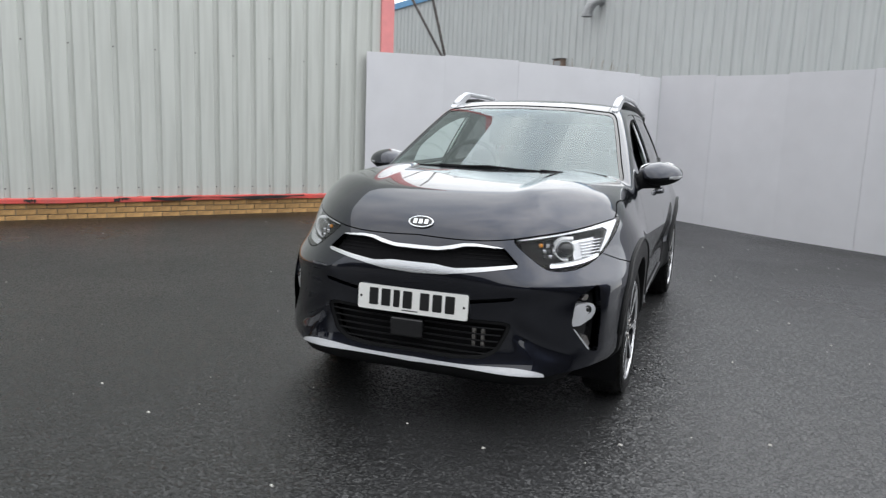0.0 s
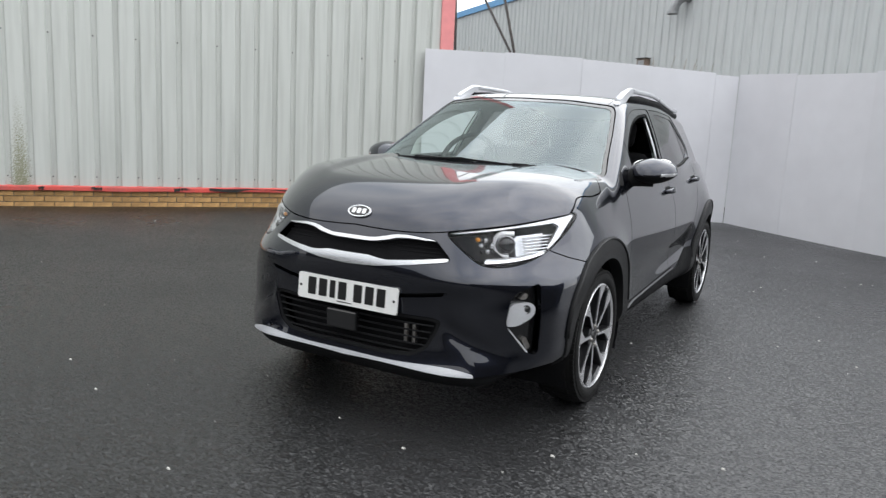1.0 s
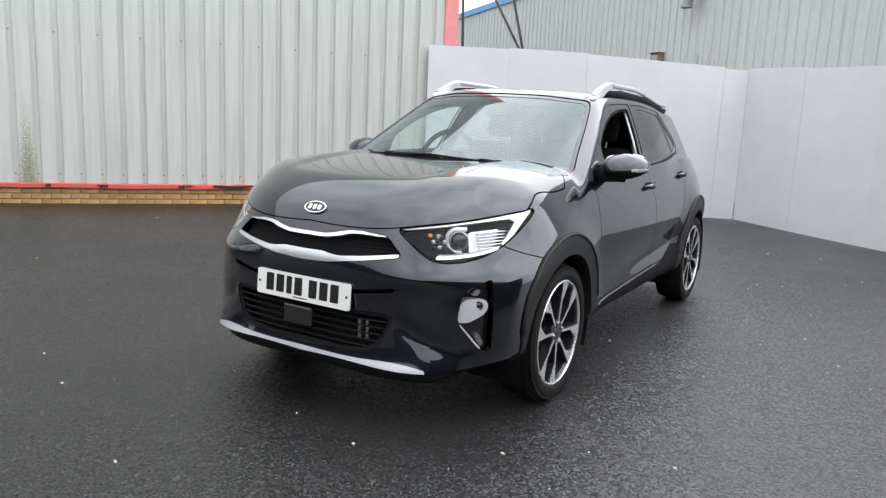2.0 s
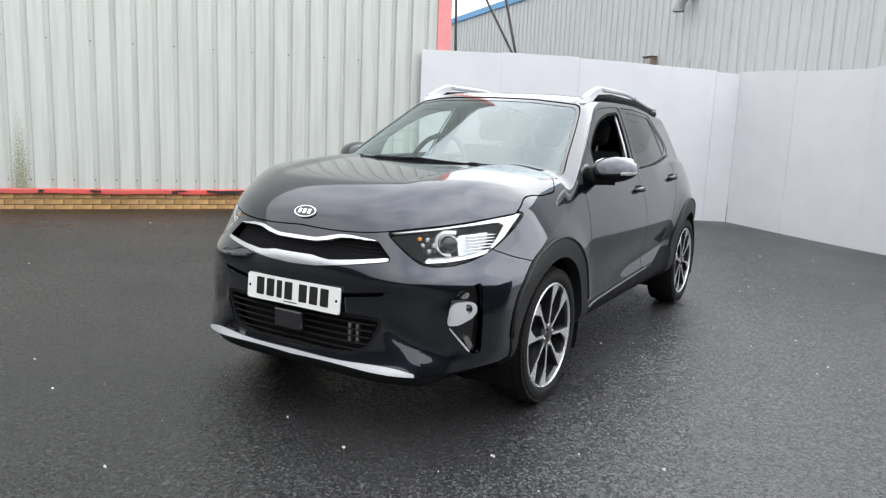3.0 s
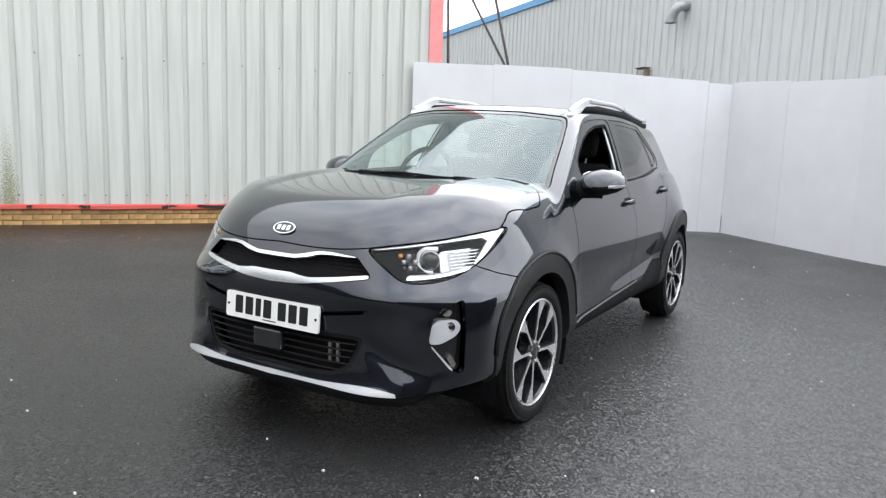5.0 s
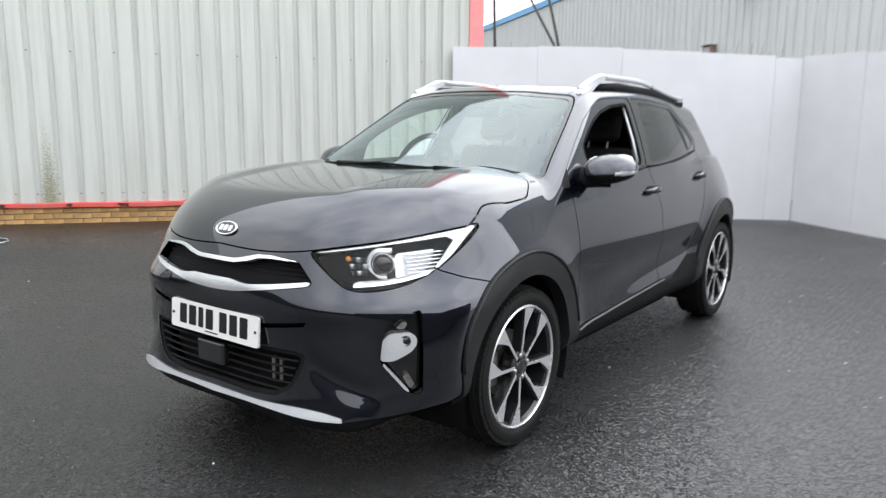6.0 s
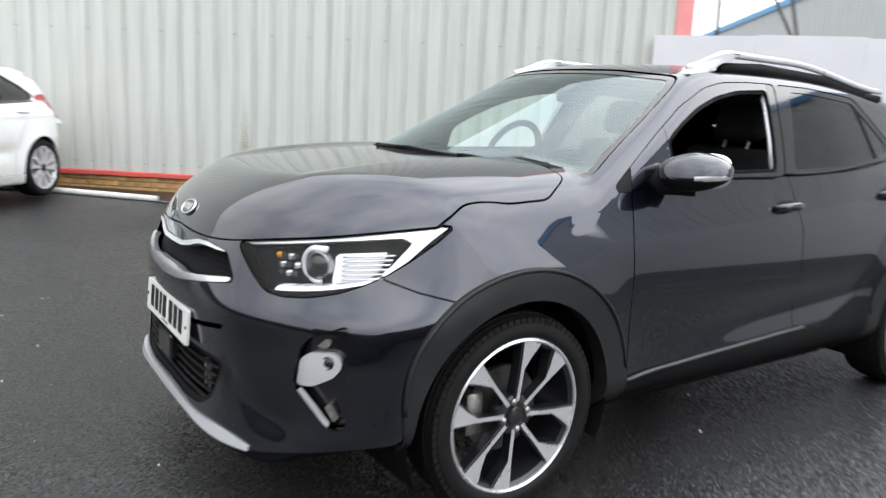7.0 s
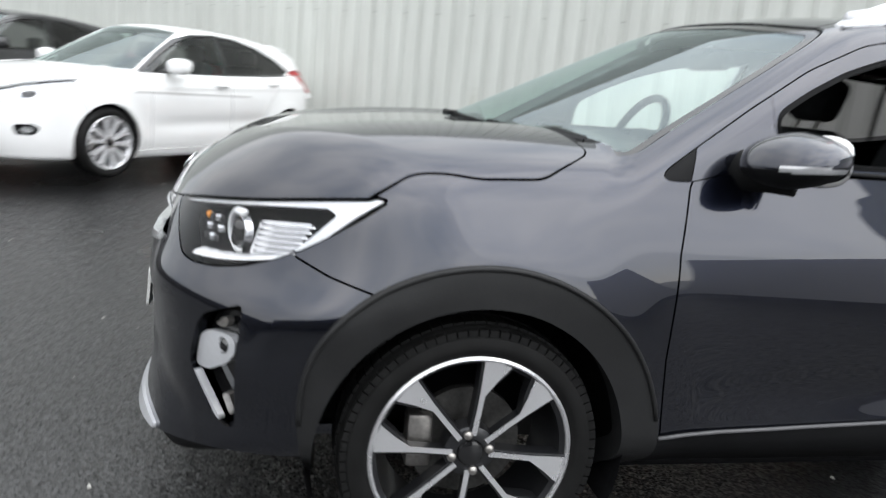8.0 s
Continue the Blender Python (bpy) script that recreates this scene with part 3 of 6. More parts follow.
def build_steel_wall():
    long = 26.0
    base = empty("wall_west", WALL)
    tagged(base, "pale green ribbed steel cladding wall with rain streaks", "wall", kind="structure")
    for z0, z1, proud in ((0.335, 2.255, 0.0), (2.248, 8.0, -0.0006)):
        for k in range(int(long)):
            v, q = sheet(1.0, z0, z1, 0.25, 0.042, 0.020, 0.034, k - long + 0.12)
            mesh_object("cladding_sheet", v, q, WALL_STEEL, base, smooth=False).location.y = proud
    # the masonry behind the plinth bricks
    bm = bmesh.new()
    box(bm, (-long, 0.030, -0.5), (0.0, 0.25, 0.33))
    part("mortar_bed", bm, MORTAR, base)
    bm = bmesh.new()
    box(bm, (-long, 0.10, 0.33), (-0.02, 0.22, 8.0))
    part("inner_lining", bm, DEEP_BLACK, base)
    # the red drip trim, bent and torn in places
    rnd = random.Random(4)
    bm = bmesh.new()
    a = -long
    rows = []
    while a < 0.0:
        rows.append((a, rnd.uniform(-0.010, 0.010), rnd.uniform(-0.010, 0.008)))
        a += rnd.uniform(0.12, 0.4)
    rows.append((0.0, 0, 0))
    prof = [(0.02, 0.360), (-0.028, 0.354), (-0.036, 0.344), (-0.038, 0.298), (-0.028, 0.292)]
    rings = [[bm.verts.new((a, py + dy, pz + dz * (0.3 if i < 2 else 1.0))) for i, (py, pz) in enumerate(prof)] for a, dy, dz in rows]
    for r, s in zip(rings, rings[1:]):
        for i in range(len(prof) - 1):
            bm.faces.new((r[i], r[i + 1], s[i + 1], s[i]))
    part("drip_trim", bm, RED_PAINT, base, "bent faded red steel drip trim")
    # black felt that hangs out under the trim near the end
    bm = bmesh.new()
    for x0, x1 in ((-3.30, -1.2), (-3.75, -3.55), (-4.75, -4.62), (-6.2, -6.05), (-5.35, -5.28)):
        n = 12
        tops = [bm.verts.new((x0 + (x1 - x0) * i / n, -0.046, 0.346 + rnd.uniform(-0.012, 0.006))) for i in range(n + 1)]
        lows = [bm.verts.new((x0 + (x1 - x0) * i / n, -0.05, 0.318 + rnd.uniform(-0.026, 0.018))) for i in range(n + 1)]
        for i in range(n):
            bm.faces.new((tops[i], lows[i], lows[i + 1], tops[i + 1]))
    part("torn_felt", bm, FELT, base, "torn black felt strip")
    # fixing screws on every second rib, in two rows and at the lap
    bm = bmesh.new()
    lathe(bm, [(0.0, -0.010), (0.006, -0.009), (0.010, -0.004), (0.011, 0.0)], 8, "y")
    screw = part("screw", bm, SCREW, base)
    screw.location = (0.0645, 0.030, 0.47)
    k = 0
    for z, every in ((0.47, 1), (2.25, 2)):
        for i in range(1, 60, every):
            if k:
                s = new("screw", screw.data)
                s.parent = base
                s.location = (-0.25 * i + 0.0645, 0.030, z)
            k += 1
    # the corner flashing at the end of the wall
    bm = bmesh.new()
    box(bm, (0.0, -0.030, 2.45), (0.21, 0.30, 8.0), bevel=0.004)
    part("corner_flashing", bm, PINK_PAINT, base, "faded red corner flashing")
    return base


def build_plinth(base):
    """Three visible courses of buff bricks under the red trim."""
    w, hgt, d, j = 0.215, 0.065, 0.05, 0.010
    bm = bmesh.new()
    box(bm, (0, 0, 0), (w, d, hgt), bevel=0.003, segments=1)
    first = part("brick", bm, BRICK, base)
    me = first.data
    first.location = (-w, 0.012, 0.290 - hgt)
    rest = bmesh.new()
    for c in range(5):
        z = 0.290 - hgt - c * (hgt + j)
        n = 70 if c < 4 else 20
        for i in range(n + 45):
            x = -(i + 1) * (w + j) - (0.1125 if c % 2 else 0)
            if c == 0 and i == 0:
                continue
            if i < n:
                b = new("brick", me)
                b.parent = base
                b.location = (x, 0.012 + random.uniform(-0.002, 0.002), z)
            else:
                box(rest, (x, 0.012, z), (x + w, 0.012 + d, z + hgt))
    tagged(part("far_bricks", rest, BRICK, base), "buff brick plinth courses", kind="stuff")


FENCE = [(-3.575, 5.58), (-2.656, 6.21), (-1.76, 6.87), (-0.96, 7.60), (-0.20, 8.32), (0.09, 8.55)]
BOARD_TALL = 2.22


def build_fences():
    """White sheet boards, eight feet by four, on two straight runs that meet in a corner."""
    def run(name, pts, label, steps):
        base = empty(name)
        tagged(base, label, "fence panel wall", kind="structure")
        for i, (a, b) in enumerate(zip(pts, pts[1:])):
            a, b = Vector((*a, 0)), Vector((*b, 0))
            d = b - a
            z = min(float(lift(a.x, a.y)), float(lift(b.x, b.y)))
            za, zb = float(lift(a.x, a.y)) + BOARD_TALL, float(lift(b.x, b.y)) + BOARD_TALL
            m = Matrix.Translation((a.x, a.y, 0)) @ pose(0, 0, 0, 0, 0, math.degrees(math.atan2(d.y, d.x)))
            bm = bmesh.new()
            g, w = 0.0012, d.length
            y0 = 0.003 * (i % 2)
            vs = [bm.verts.new(m @ Vector(c)) for c in ((g, y0, z - 0.03), (w - g, y0, z - 0.03), (w - g, y0, zb + steps[i % len(steps)]), (g, y0, za + steps[i % len(steps)]), (g, y0 + 0.018, z - 0.03), (w - g, y0 + 0.018, z - 0.03), (w - g, y0 + 0.018, zb + steps[i % len(steps)]), (g, y0 + 0.018, za + steps[i % len(steps)]))]
            for f in ((0, 1, 2, 3), (5, 4, 7, 6), (4, 0, 3, 7), (1, 5, 6, 2), (3, 2, 6, 7), (4, 5, 1, 0)):
                bm.faces.new([vs[k] for k in f])
            part("board", bm, BOARD, base)
            # a batten behind each joint
            bm = bmesh.new()
            box(bm, (-0.03 if i else 0.01, 0.024, z - 0.03), (0.03 if i else 0.07, 0.07, za - 0.05), m)
            part("batten", bm, DARK_STEEL, base)
        return base

    run("wall_north", FENCE, "white flush board fence with faint vertical joints", [0.0, 0.015, 0.0, -0.005, -0.03])
    c = Vector((*FENCE[-1], 0))
    d = Vector((0.809, -0.588, 0))
    pts = [(c.x + 0.01, c.y + 0.005)] + [tuple((c + d * s)[:2]) for s in (1.02, 2.18, 3.30, 4.44, 5.58, 6.72, 7.86)]
    run("wall_east", pts, "white flush board fence beside the yard", [0.0, -0.02, 0.0, 0.01])


GREY = Matrix.Translation((5.65, 7.405, 0.125)) @ pose(0, 0, 0, 0, 0, -35.26) @ Matrix.Diagonal((0.894, 0.894, 0.843, 1))


def build_grey_building():
    """The pale grey shed behind the boards: narrow-ribbed cladding under a blue verge that climbs to the ridge."""
    base = empty("grey_shed", GREY)
    tagged(base, "pale grey ribbed steel shed with a blue roof verge", "building")
    x0, x1 = -34.0, 1.0
    roofline = lambda a: 5.50 + 0.030 * (a + 23.3)
    xs, a = [], x0
    while a < x1:
        xs += [(a, 0.0), (a + 0.205, 0.0), (a + 0.212, -0.028), (a + 0.238, -0.028), (a + 0.245, 0.0)]
        a += 0.25
    v = [(a, d, -1.0) for a, d in xs] + [(a, d, roofline(a)) for a, d in xs]
    n = len(xs)
    mesh_object("cladding_sheet", v, [(i, i + 1, n + i + 1, n + i) for i in range(n - 1)], GREY_STEEL, base, smooth=False)
    bm = bmesh.new()
    rows = [x0 - 0.1, x1 + 0.1]
    for p, q in zip(rows, rows[1:]):
        c = []
        for a in (p, q):
            z = roofline(a)
            c.append([bm.verts.new((a, y, z + h)) for y, h in ((-0.06, -0.04), (-0.06, 0.17), (0.1, 0.18), (0.1, -0.04))])
        for i in range(4):
            bm.faces.new((c[0][i], c[1][i], c[1][(i + 1) % 4], c[0][(i + 1) % 4]))
    part("verge_trim", bm, BLUE_TRIM, base, "blue painted verge trim")
    bm = bmesh.new()
    for p, q in zip(rows, rows[1:]):
        vs = [bm.verts.new((a, y, roofline(a) + 0.1)) for a, y in ((p, 0.05), (q, 0.05), (q, 25), (p, 25))]
        bm.faces.new(vs)
    part("roof", bm, GREY_STEEL, base)
    return base


def build_back_details():
    # flue elbow on the shed
    flue = empty("flue_pipe", GREY @ Matrix.Translation((-10.12, 0, 4.26)))
    tagged(flue, "galvanised flue elbow bent down from the grey shed", "pipe")
    bm = bmesh.new()
    arc = [(0.16, 0.06, 0.40), (0.16, -0.10, 0.40), (0.12, -0.19, 0.37), (0.05, -0.25, 0.28), (0.0, -0.28, 0.16), (-0.02, -0.29, 0.02)]
    tube(bm, arc, 0.115, 16, caps=False)
    part("elbow", bm, GALV, flue, smooth=50)
    bm = bmesh.new()
    tube(bm, [(-0.02, -0.29, 0.06), (-0.02, -0.29, 0.0)], 0.128, 16, caps=False)
    part("collar", bm, GALV, flue, smooth=50)
    # a small brown box on the shed
    bx = empty("wall_box", GREY @ Matrix.Translation((-11.22, -0.03, 3.10)) @ Matrix.Diagonal((0.68, 0.7, 0.72, 1)))
    tagged(bx, "small brown metal box fixed to the shed", "box")
    bm = bmesh.new()
    box(bm, (-0.24, -0.20, -0.05), (0.24, 0, 0.26), bevel=0.012)
    part("case", bm, RUST_BROWN, bx)
    bm = bmesh.new()
    box(bm, (-0.27, -0.25, 0.26), (0.27, 0.0, 0.29), bevel=0.006)
    part("lid", bm, DARK_STEEL, bx)
    bm = bmesh.new()
    box(bm, (-0.16, -0.215, 0.03), (0.16, -0.2, 0.20))
    part("cover_plate", bm, GALV, bx)
    # bare stems that stand up behind the boards
    rnd = random.Random(9)
    for name, at, n, tall in (("bare_shrub", (-1.60, 11.5), 16, 0.45), ("bare_shrub", (-4.82, 8.5), 12, 0.3)):
        sh = empty(name, Matrix.Translation((*at, -0.3)))
        tagged(sh, "bare dry shrub stems behind the boards", "shrub")
        for _ in range(n):
            bm = bmesh.new()
            p = Vector((rnd.uniform(-0.3, 0.3), rnd.uniform(-0.2, 0.2), 0))
            path = [p.copy()]
            drift = Vector((rnd.uniform(-0.06, 0.10), rnd.uniform(-0.05, 0.05), 0.55))
            for _ in range(6):
                p = p + drift + Vector((rnd.uniform(-0.05, 0.05), rnd.uniform(-0.05, 0.05), 0))
                path.append(p.copy())
            k = (2.65 + tall * rnd.uniform(0.3, 1.0)) / path[-1].z
            tube(bm, [(q.x, q.y, q.z * k) for q in path], [0.012, 0.011, 0.010, 0.008, 0.006, 0.005, 0.003], 5)
            part("stem", bm, TWIG, sh)


def build_poles():
    """Thin steel poles of a stay frame behind the boards."""
    def pole(a, b, r):
        bm = bmesh.new()
        tube(bm, [a, b], r, 10)
        ob = part("stay_pole", bm, DARK_STEEL, smooth=50)
        tagged(ob, "thin dark steel stay pole behind the boards", "pole", group="stay poles")

    for a, b, r in POLES:
        pole(a, b, r)


POLES = [((-4.14, 7.62, -0.3), (-4.49, 7.83, 5.9), 0.023), ((-1.84, 8.32, -0.3), (-5.79, 8.75, 5.9), 0.022), ((-2.77, 8.41, -0.3), (-4.56, 8.69, 5.9), 0.024)]
WEST_WALL = build_steel_wall()
build_fences()
build_grey_building()
build_back_details()
build_poles()


def build_unseen_walls():
    """Plain unseen dark walls behind the camera and on the open side, added for reflections."""
    for name, a, b, tall in (("unseen_wall_south", (-16.0, -14.0), (9.5, -14.0), 2.2), ("unseen_wall_far_east", (9.5, -14.0), (9.5, 2.5), 3.3)):
        a, b = Vector((*a, 0)), Vector((*b, 0))
        d = b - a
        bm = bmesh.new()
        box(bm, (0, -0.15, -0.6), (d.length, 0.15, tall), Matrix.Translation(a) @ pose(0, 0, 0, 0, 0, math.degrees(math.atan2(d.y, d.x))))
        tagged(part(name, bm, UNSEEN_WALL), "plain dark unseen wall added for reflections in the car", "wall", kind="structure")


build_unseen_walls()


# ---- the grey crossover ----
def crossover_form():
    """The outer skin of the grey crossover, as a function that is negative inside. Front axle at y = 0, nose towards -y."""
    nose = spline([0.18, 0.24, 0.30, 0.42, 0.56, 0.66, 0.72, 0.80, 0.86, 0.92, 1.0], [-0.79, -0.836, -0.833, -0.820, -0.827, -0.839, -0.831, -0.802, -0.774, -0.728, -0.625])
    bow2 = spline([0.2, 0.35, 0.55, 0.75, 0.95], [-0.10, -0.02, 0.07, 0.16, 0.2])
    bow4 = spline([0.2, 0.35, 0.55, 0.75, 0.95], [0.92, 0.80, 0.64, 0.88, 1.0])
    tail = spline([0.2, 0.35, 0.6, 0.8, 1.0, 1.2], [3.20, 3.30, 3.31, 3.27, 3.2, 3.08])
    flank = spline([0.18, 0.26, 0.30, 0.34, 0.40, 0.48, 0.58, 0.70, 0.82, 0.92, 1.02, 1.1], [0.62, 0.735, 0.792, 0.822, 0.830, 0.832, 0.839, 0.846, 0.834, 0.799, 0.753, 0.720])
    plan = spline([-0.7, -0.3, 0.3, 1.2, 2.2, 2.7, 3.2], [-0.02, 0.0, 0.0, 0.0, 0.0, -0.015, -0.11])
    hood = spline([-0.80, -0.74, -0.62, -0.40, -0.10, 0.20, 0.50], [0.872, 0.940, 1.006, 1.052, 1.085, 1.098, 1.10])
    deck = spline([0.3, 1.0, 2.0, 2.6, 3.2], [1.02, 1.0, 1.04, 1.08, 1.06])
    roof = spline([0.7, 1.0, 1.4, 1.9, 2.4, 2.9, 3.2], [1.440, 1.484, 1.507, 1.504, 1.469, 1.415, 1.375])

    def skin(p):
        x, y, z = np.abs(p[..., 0]), p[..., 1], p[..., 2]
        rf = np.hypot(y, z - 0.32)
        rr = np.hypot(y - 2.58, z - 0.32)
        side = flank(z) + plan(y)
        side = side + 0.020 * bell(np.maximum(rf - 0.44, 0) / 0.10) + 0.022 * bell(np.maximum(rr - 0.44, 0) / 0.10)
        # the scallop that rises along the lower doors
        run = step((y - 0.45) / 0.9) * step((2.25 - y) / 0.25)
        side = side - 0.024 * run * bell((z - (0.465 + 0.055 * (y - 0.6))) / 0.085)
        # the shoulder line that runs through the handles
        side = side + 0.0015 * step((y - 0.5) / 0.5) * bell((z - (0.86 + 0.03 * y)) / 0.05)
        side = side + 0.014 * bell((z - 0.665) / 0.06) * step((-y - 0.25) / 0.2)
        f_side = (x - side) * 0.97
        q = np.minimum(x, 0.95)
        front = nose(z) + bow2(z) * q**2 + bow4(z) * q**4
        # the flared winglet under each lamp pocket
        front = front - 0.009 * step((q - 0.50) / 0.20) * bell((z - 0.33) / 0.05)
        # the ridge across the bumper: above it the skin faces the sky, below it the ground
        front = front - 0.016 * bell((z - 0.655) / 0.05) * step((q - 0.30) / 0.25)
        # the channel that falls from the intake's corner to the winglet
        fall = np.abs(z - 0.47 + 0.54 * (q - 0.44)) / 1.136
        front = front + 0.009 * bell(fall / 0.04) * step((q - 0.42) / 0.06) * step((0.72 - q) / 0.08)
        f_front = (front - y) / np.sqrt(1 + (2 * bow2(z) * q + 4 * bow4(z) * q**3) ** 2)
        crown = 0.02 * x**2 + 0.50 * x**6
        # the middle of the bonnet lies a little lower than its raised sides
        crease = step((y + 0.72) / 0.5) * (0.016 * step((x - (0.375 + 0.10 * y)) / 0.09) - 0.006)
        top = np.where(y < 0.6, hood(y), hood(np.full_like(y, 0.6))) - crown + crease
        top = top + (deck(y) - top) * step((y - 0.35) / 0.6)
        f_top = (z - top) * 0.93
        f_rear = y - (tail(z) - 0.18 * x**2 - 0.40 * x**4)
        f_low = 0.185 - z
        body = smax(f_front, f_side, 0.05)
        body = smax(body, f_top, 0.035)
        body = smax(body, f_rear, 0.08)
        body = smax(body, f_low, 0.03)
        glass = (0.120 + 2.05 * (z - 1.127) + 0.80 * x**2 - y) / np.sqrt(5.2 + 2.6 * x**2)
        tumble = (x - (0.774 - 0.34 * (z - 1.0) - 0.25 * np.maximum(z - 1.0, 0) ** 2 - 0.95 * np.maximum(0.95 - z, 0) ** 2 - 0.075 * step((y - 1.8) / 1.3))) * 0.92
        cap = (z - (roof(y) - 0.09 * x**2 - 0.08 * x**4)) * 0.97
        hatch = (y - (2.90 - 0.50 * (z - 1.35) - 0.30 * x**2)) * 0.85
        house = smax(smax(glass, cap, 0.05), smax(tumble, hatch, 0.08), 0.045)
        house = np.maximum(house, 0.8 - z)
        return smin(body, house, 0.015)

    return skin


def both_sides(name, m, mat, parent, label="", rim=0.0):
    """A panel and its mirror image, each a part of its own."""
    return [skin_part(name, k, mat, parent, label, rim) for k in (m, mirrored(m))]


def whole(m):
    """A panel that crosses the middle: the half and its mirror image in one mesh."""
    return joined(m, mirrored(m))


def mirror_bm(bm):
    """Adds nothing: turns what the bmesh holds into its mirror image across x = 0."""
    for v in bm.verts:
        v.co.x = -v.co.x
    bmesh.ops.reverse_faces(bm, faces=bm.faces[:])
    return bm


YZ = lambda poly: (lambda v: sd_poly(v[:, 1:3], poly))
XZ = lambda poly: (lambda v: sd_poly(v[:, [0, 2]], poly))
XY = lambda poly: (lambda v: sd_poly(v[:, :2], poly))
SZ = lambda poly: (lambda v: sd_poly(np.stack([0.6 * v[:, 0] + 0.8 * v[:, 1], v[:, 2]], 1), poly))

SP = lambda poly: SZ(np.array(poly) + np.array([0.009, 0.0]))


def wheel(name, parent, side, y, r=0.323, x=0.751, half=0.100, rim_r=0.247, lug=4, style="pairs", turn=0.0, detail=True):
    """A wheel under a car: tyre, rim, spokes, disc, caliper, cap and bolts."""
    hub = empty(name, Matrix.Translation((side * x, y, r)))
    hub.parent = parent
    k = Matrix.Diagonal((side, 1, 1, 1))

    def put(pname, bm, mat, label="", smooth=40):
        bmesh.ops.transform(bm, matrix=k, verts=bm.verts[:])
        if side < 0:
            bmesh.ops.reverse_faces(bm, faces=bm.faces[:])
        return part(pname, bm, mat, hub, label, smooth=smooth)

    # tyre: rounded shoulders, bulged walls, a lip round the rim
    bm = bmesh.new()
    prof = []
    for a in np.linspace(-1, 1, 25):
        prof.append((r - 0.001 - 0.010 * abs(a) ** 3 - (0.012 * max(0, abs(a) - 0.86) / 0.14), a * half * 0.86))
    wall = [(r - 0.026, half * 0.960), (r - 0.040, half * 0.995), (r - 0.052, half * 1.0), (r - 0.064, half * 0.97), (rim_r + 0.005, half * 0.90), (rim_r - 0.008, half * 0.80)]
    prof = [(a, -b) for a, b in wall[::-1]] + prof + wall
    lathe(bm, prof, 72, "x", closed=False)
    put("tyre", bm, TYRE, "black road tyre with moulded tread")
    if detail:
        bm = bmesh.new()
        for i in range(76):
            m = Matrix.Rotation(2 * math.pi * i / 76, 4, "X")
            for sgn in (-1, 1):
                box(bm, (sgn * half * 0.79 - 0.013, -0.0105, r - 0.030), (sgn * half * 0.79 + 0.013, 0.0105, r - 0.0085), m)
                box(bm, (sgn * half * 0.34 - 0.022, -0.0115, r - 0.010), (sgn * half * 0.34 + 0.022, 0.0115, r + 0.002), m)
        tagged(put("tread", bm, TYRE, smooth=None), kind="stuff")
    # rim barrel and bright lip
    face = half * 0.87
    bm = bmesh.new()
    lathe(bm, [(rim_r - 0.006, face), (rim_r - 0.020, face - 0.012), (rim_r - 0.026, face - 0.06), (rim_r - 0.045, -half * 0.7), (rim_r - 0.02, -half * 0.85)], 64, "x")
    put("rim_barrel", bm, RIM_DARK if style == "pairs" else BRIGHT_ALLOY)
    bm = bmesh.new()
    lathe(bm, [(rim_r - 0.010, face - 0.008), (rim_r - 0.008, face + 0.004), (rim_r - 0.003, face + 0.008), (rim_r + 0.003, face + 0.004), (rim_r + 0.003, face - 0.01)], 64, "x")
    put("rim_lip", bm, RIM_FACE, "machined bright rim lip")
    # spokes
    n = 8 if style == "pairs" else 10
    for i in range(n):
        w = turn + 2 * math.pi * i / n
        flip = -1 if i % 2 else 1
        if style == "pairs":
            out = [(0.046, -0.007), (0.115, -0.0055), (0.160, -0.006), (rim_r - 0.010, -0.010), (rim_r - 0.008, 0.022), (rim_r - 0.018, 0.058), (0.190, 0.030), (0.150, 0.007), (0.046, 0.006)]
        else:
            out = [(0.045, -0.012), (0.11, -0.009), (rim_r - 0.05, -0.013), (rim_r - 0.010, -0.034), (rim_r - 0.010, -0.012), (rim_r - 0.05, 0.004), (rim_r - 0.010, 0.030), (rim_r - 0.012, 0.044), (rim_r - 0.06, 0.018), (0.11, 0.009), (0.045, 0.012)]
        rot = Matrix.Rotation(w, 4, "X")
        # local: across, along the radius, outwards
        m = rot @ Matrix(((0, 0, 1, 0), (flip, 0, 0, 0), (0, 1, 0, 0), (0, 0, 0, 1)))
        pts = [(b, a) for a, b in out]

        def dish(bm2):
            for v in bm2.verts:
                rad = math.hypot(v.co.y, v.co.z)
                v.co.x += face - 0.010 * (1 - min(1, rad / rim_r))

        bm = bmesh.new()
        prism(bm, pts, 0.003, m @ Matrix.Translation((0, 0, 0.001)))
        dish(bm)
        bmesh.ops.recalc_face_normals(bm, faces=bm.faces[:])
        put("spoke_face", bm, RIM_FACE if style == "pairs" else BRIGHT_ALLOY, smooth=None)
        bm = bmesh.new()
        mid = np.mean(pts, 0)
        prism(bm, [(p[0] * 1.0 + (0.010 if p[0] > mid[0] else -0.006), p[1]) for p in pts], 0.038, m @ Matrix.Translation((0, 0, -0.040)))
        dish(bm)
        bmesh.ops.recalc_face_normals(bm, faces=bm.faces[:])
        put("spoke", bm, RIM_DARK if style == "pairs" else BRIGHT_ALLOY, smooth=None)
    bm = bmesh.new()
    lathe(bm, [(0.066, face - 0.06), (0.064, face - 0.014), (0.056, face - 0.009), (0.034, face - 0.009)], 32, "x")
    put("hub", bm, RIM_DARK)
    bm = bmesh.new()
    lathe(bm, [(0.033, face - 0.012), (0.030, face - 0.003), (0.022, face), (0.0, face + 0.001)], 32, "x")
    put("centre_cap", bm, GLOSS_BLACK, "black centre cap")
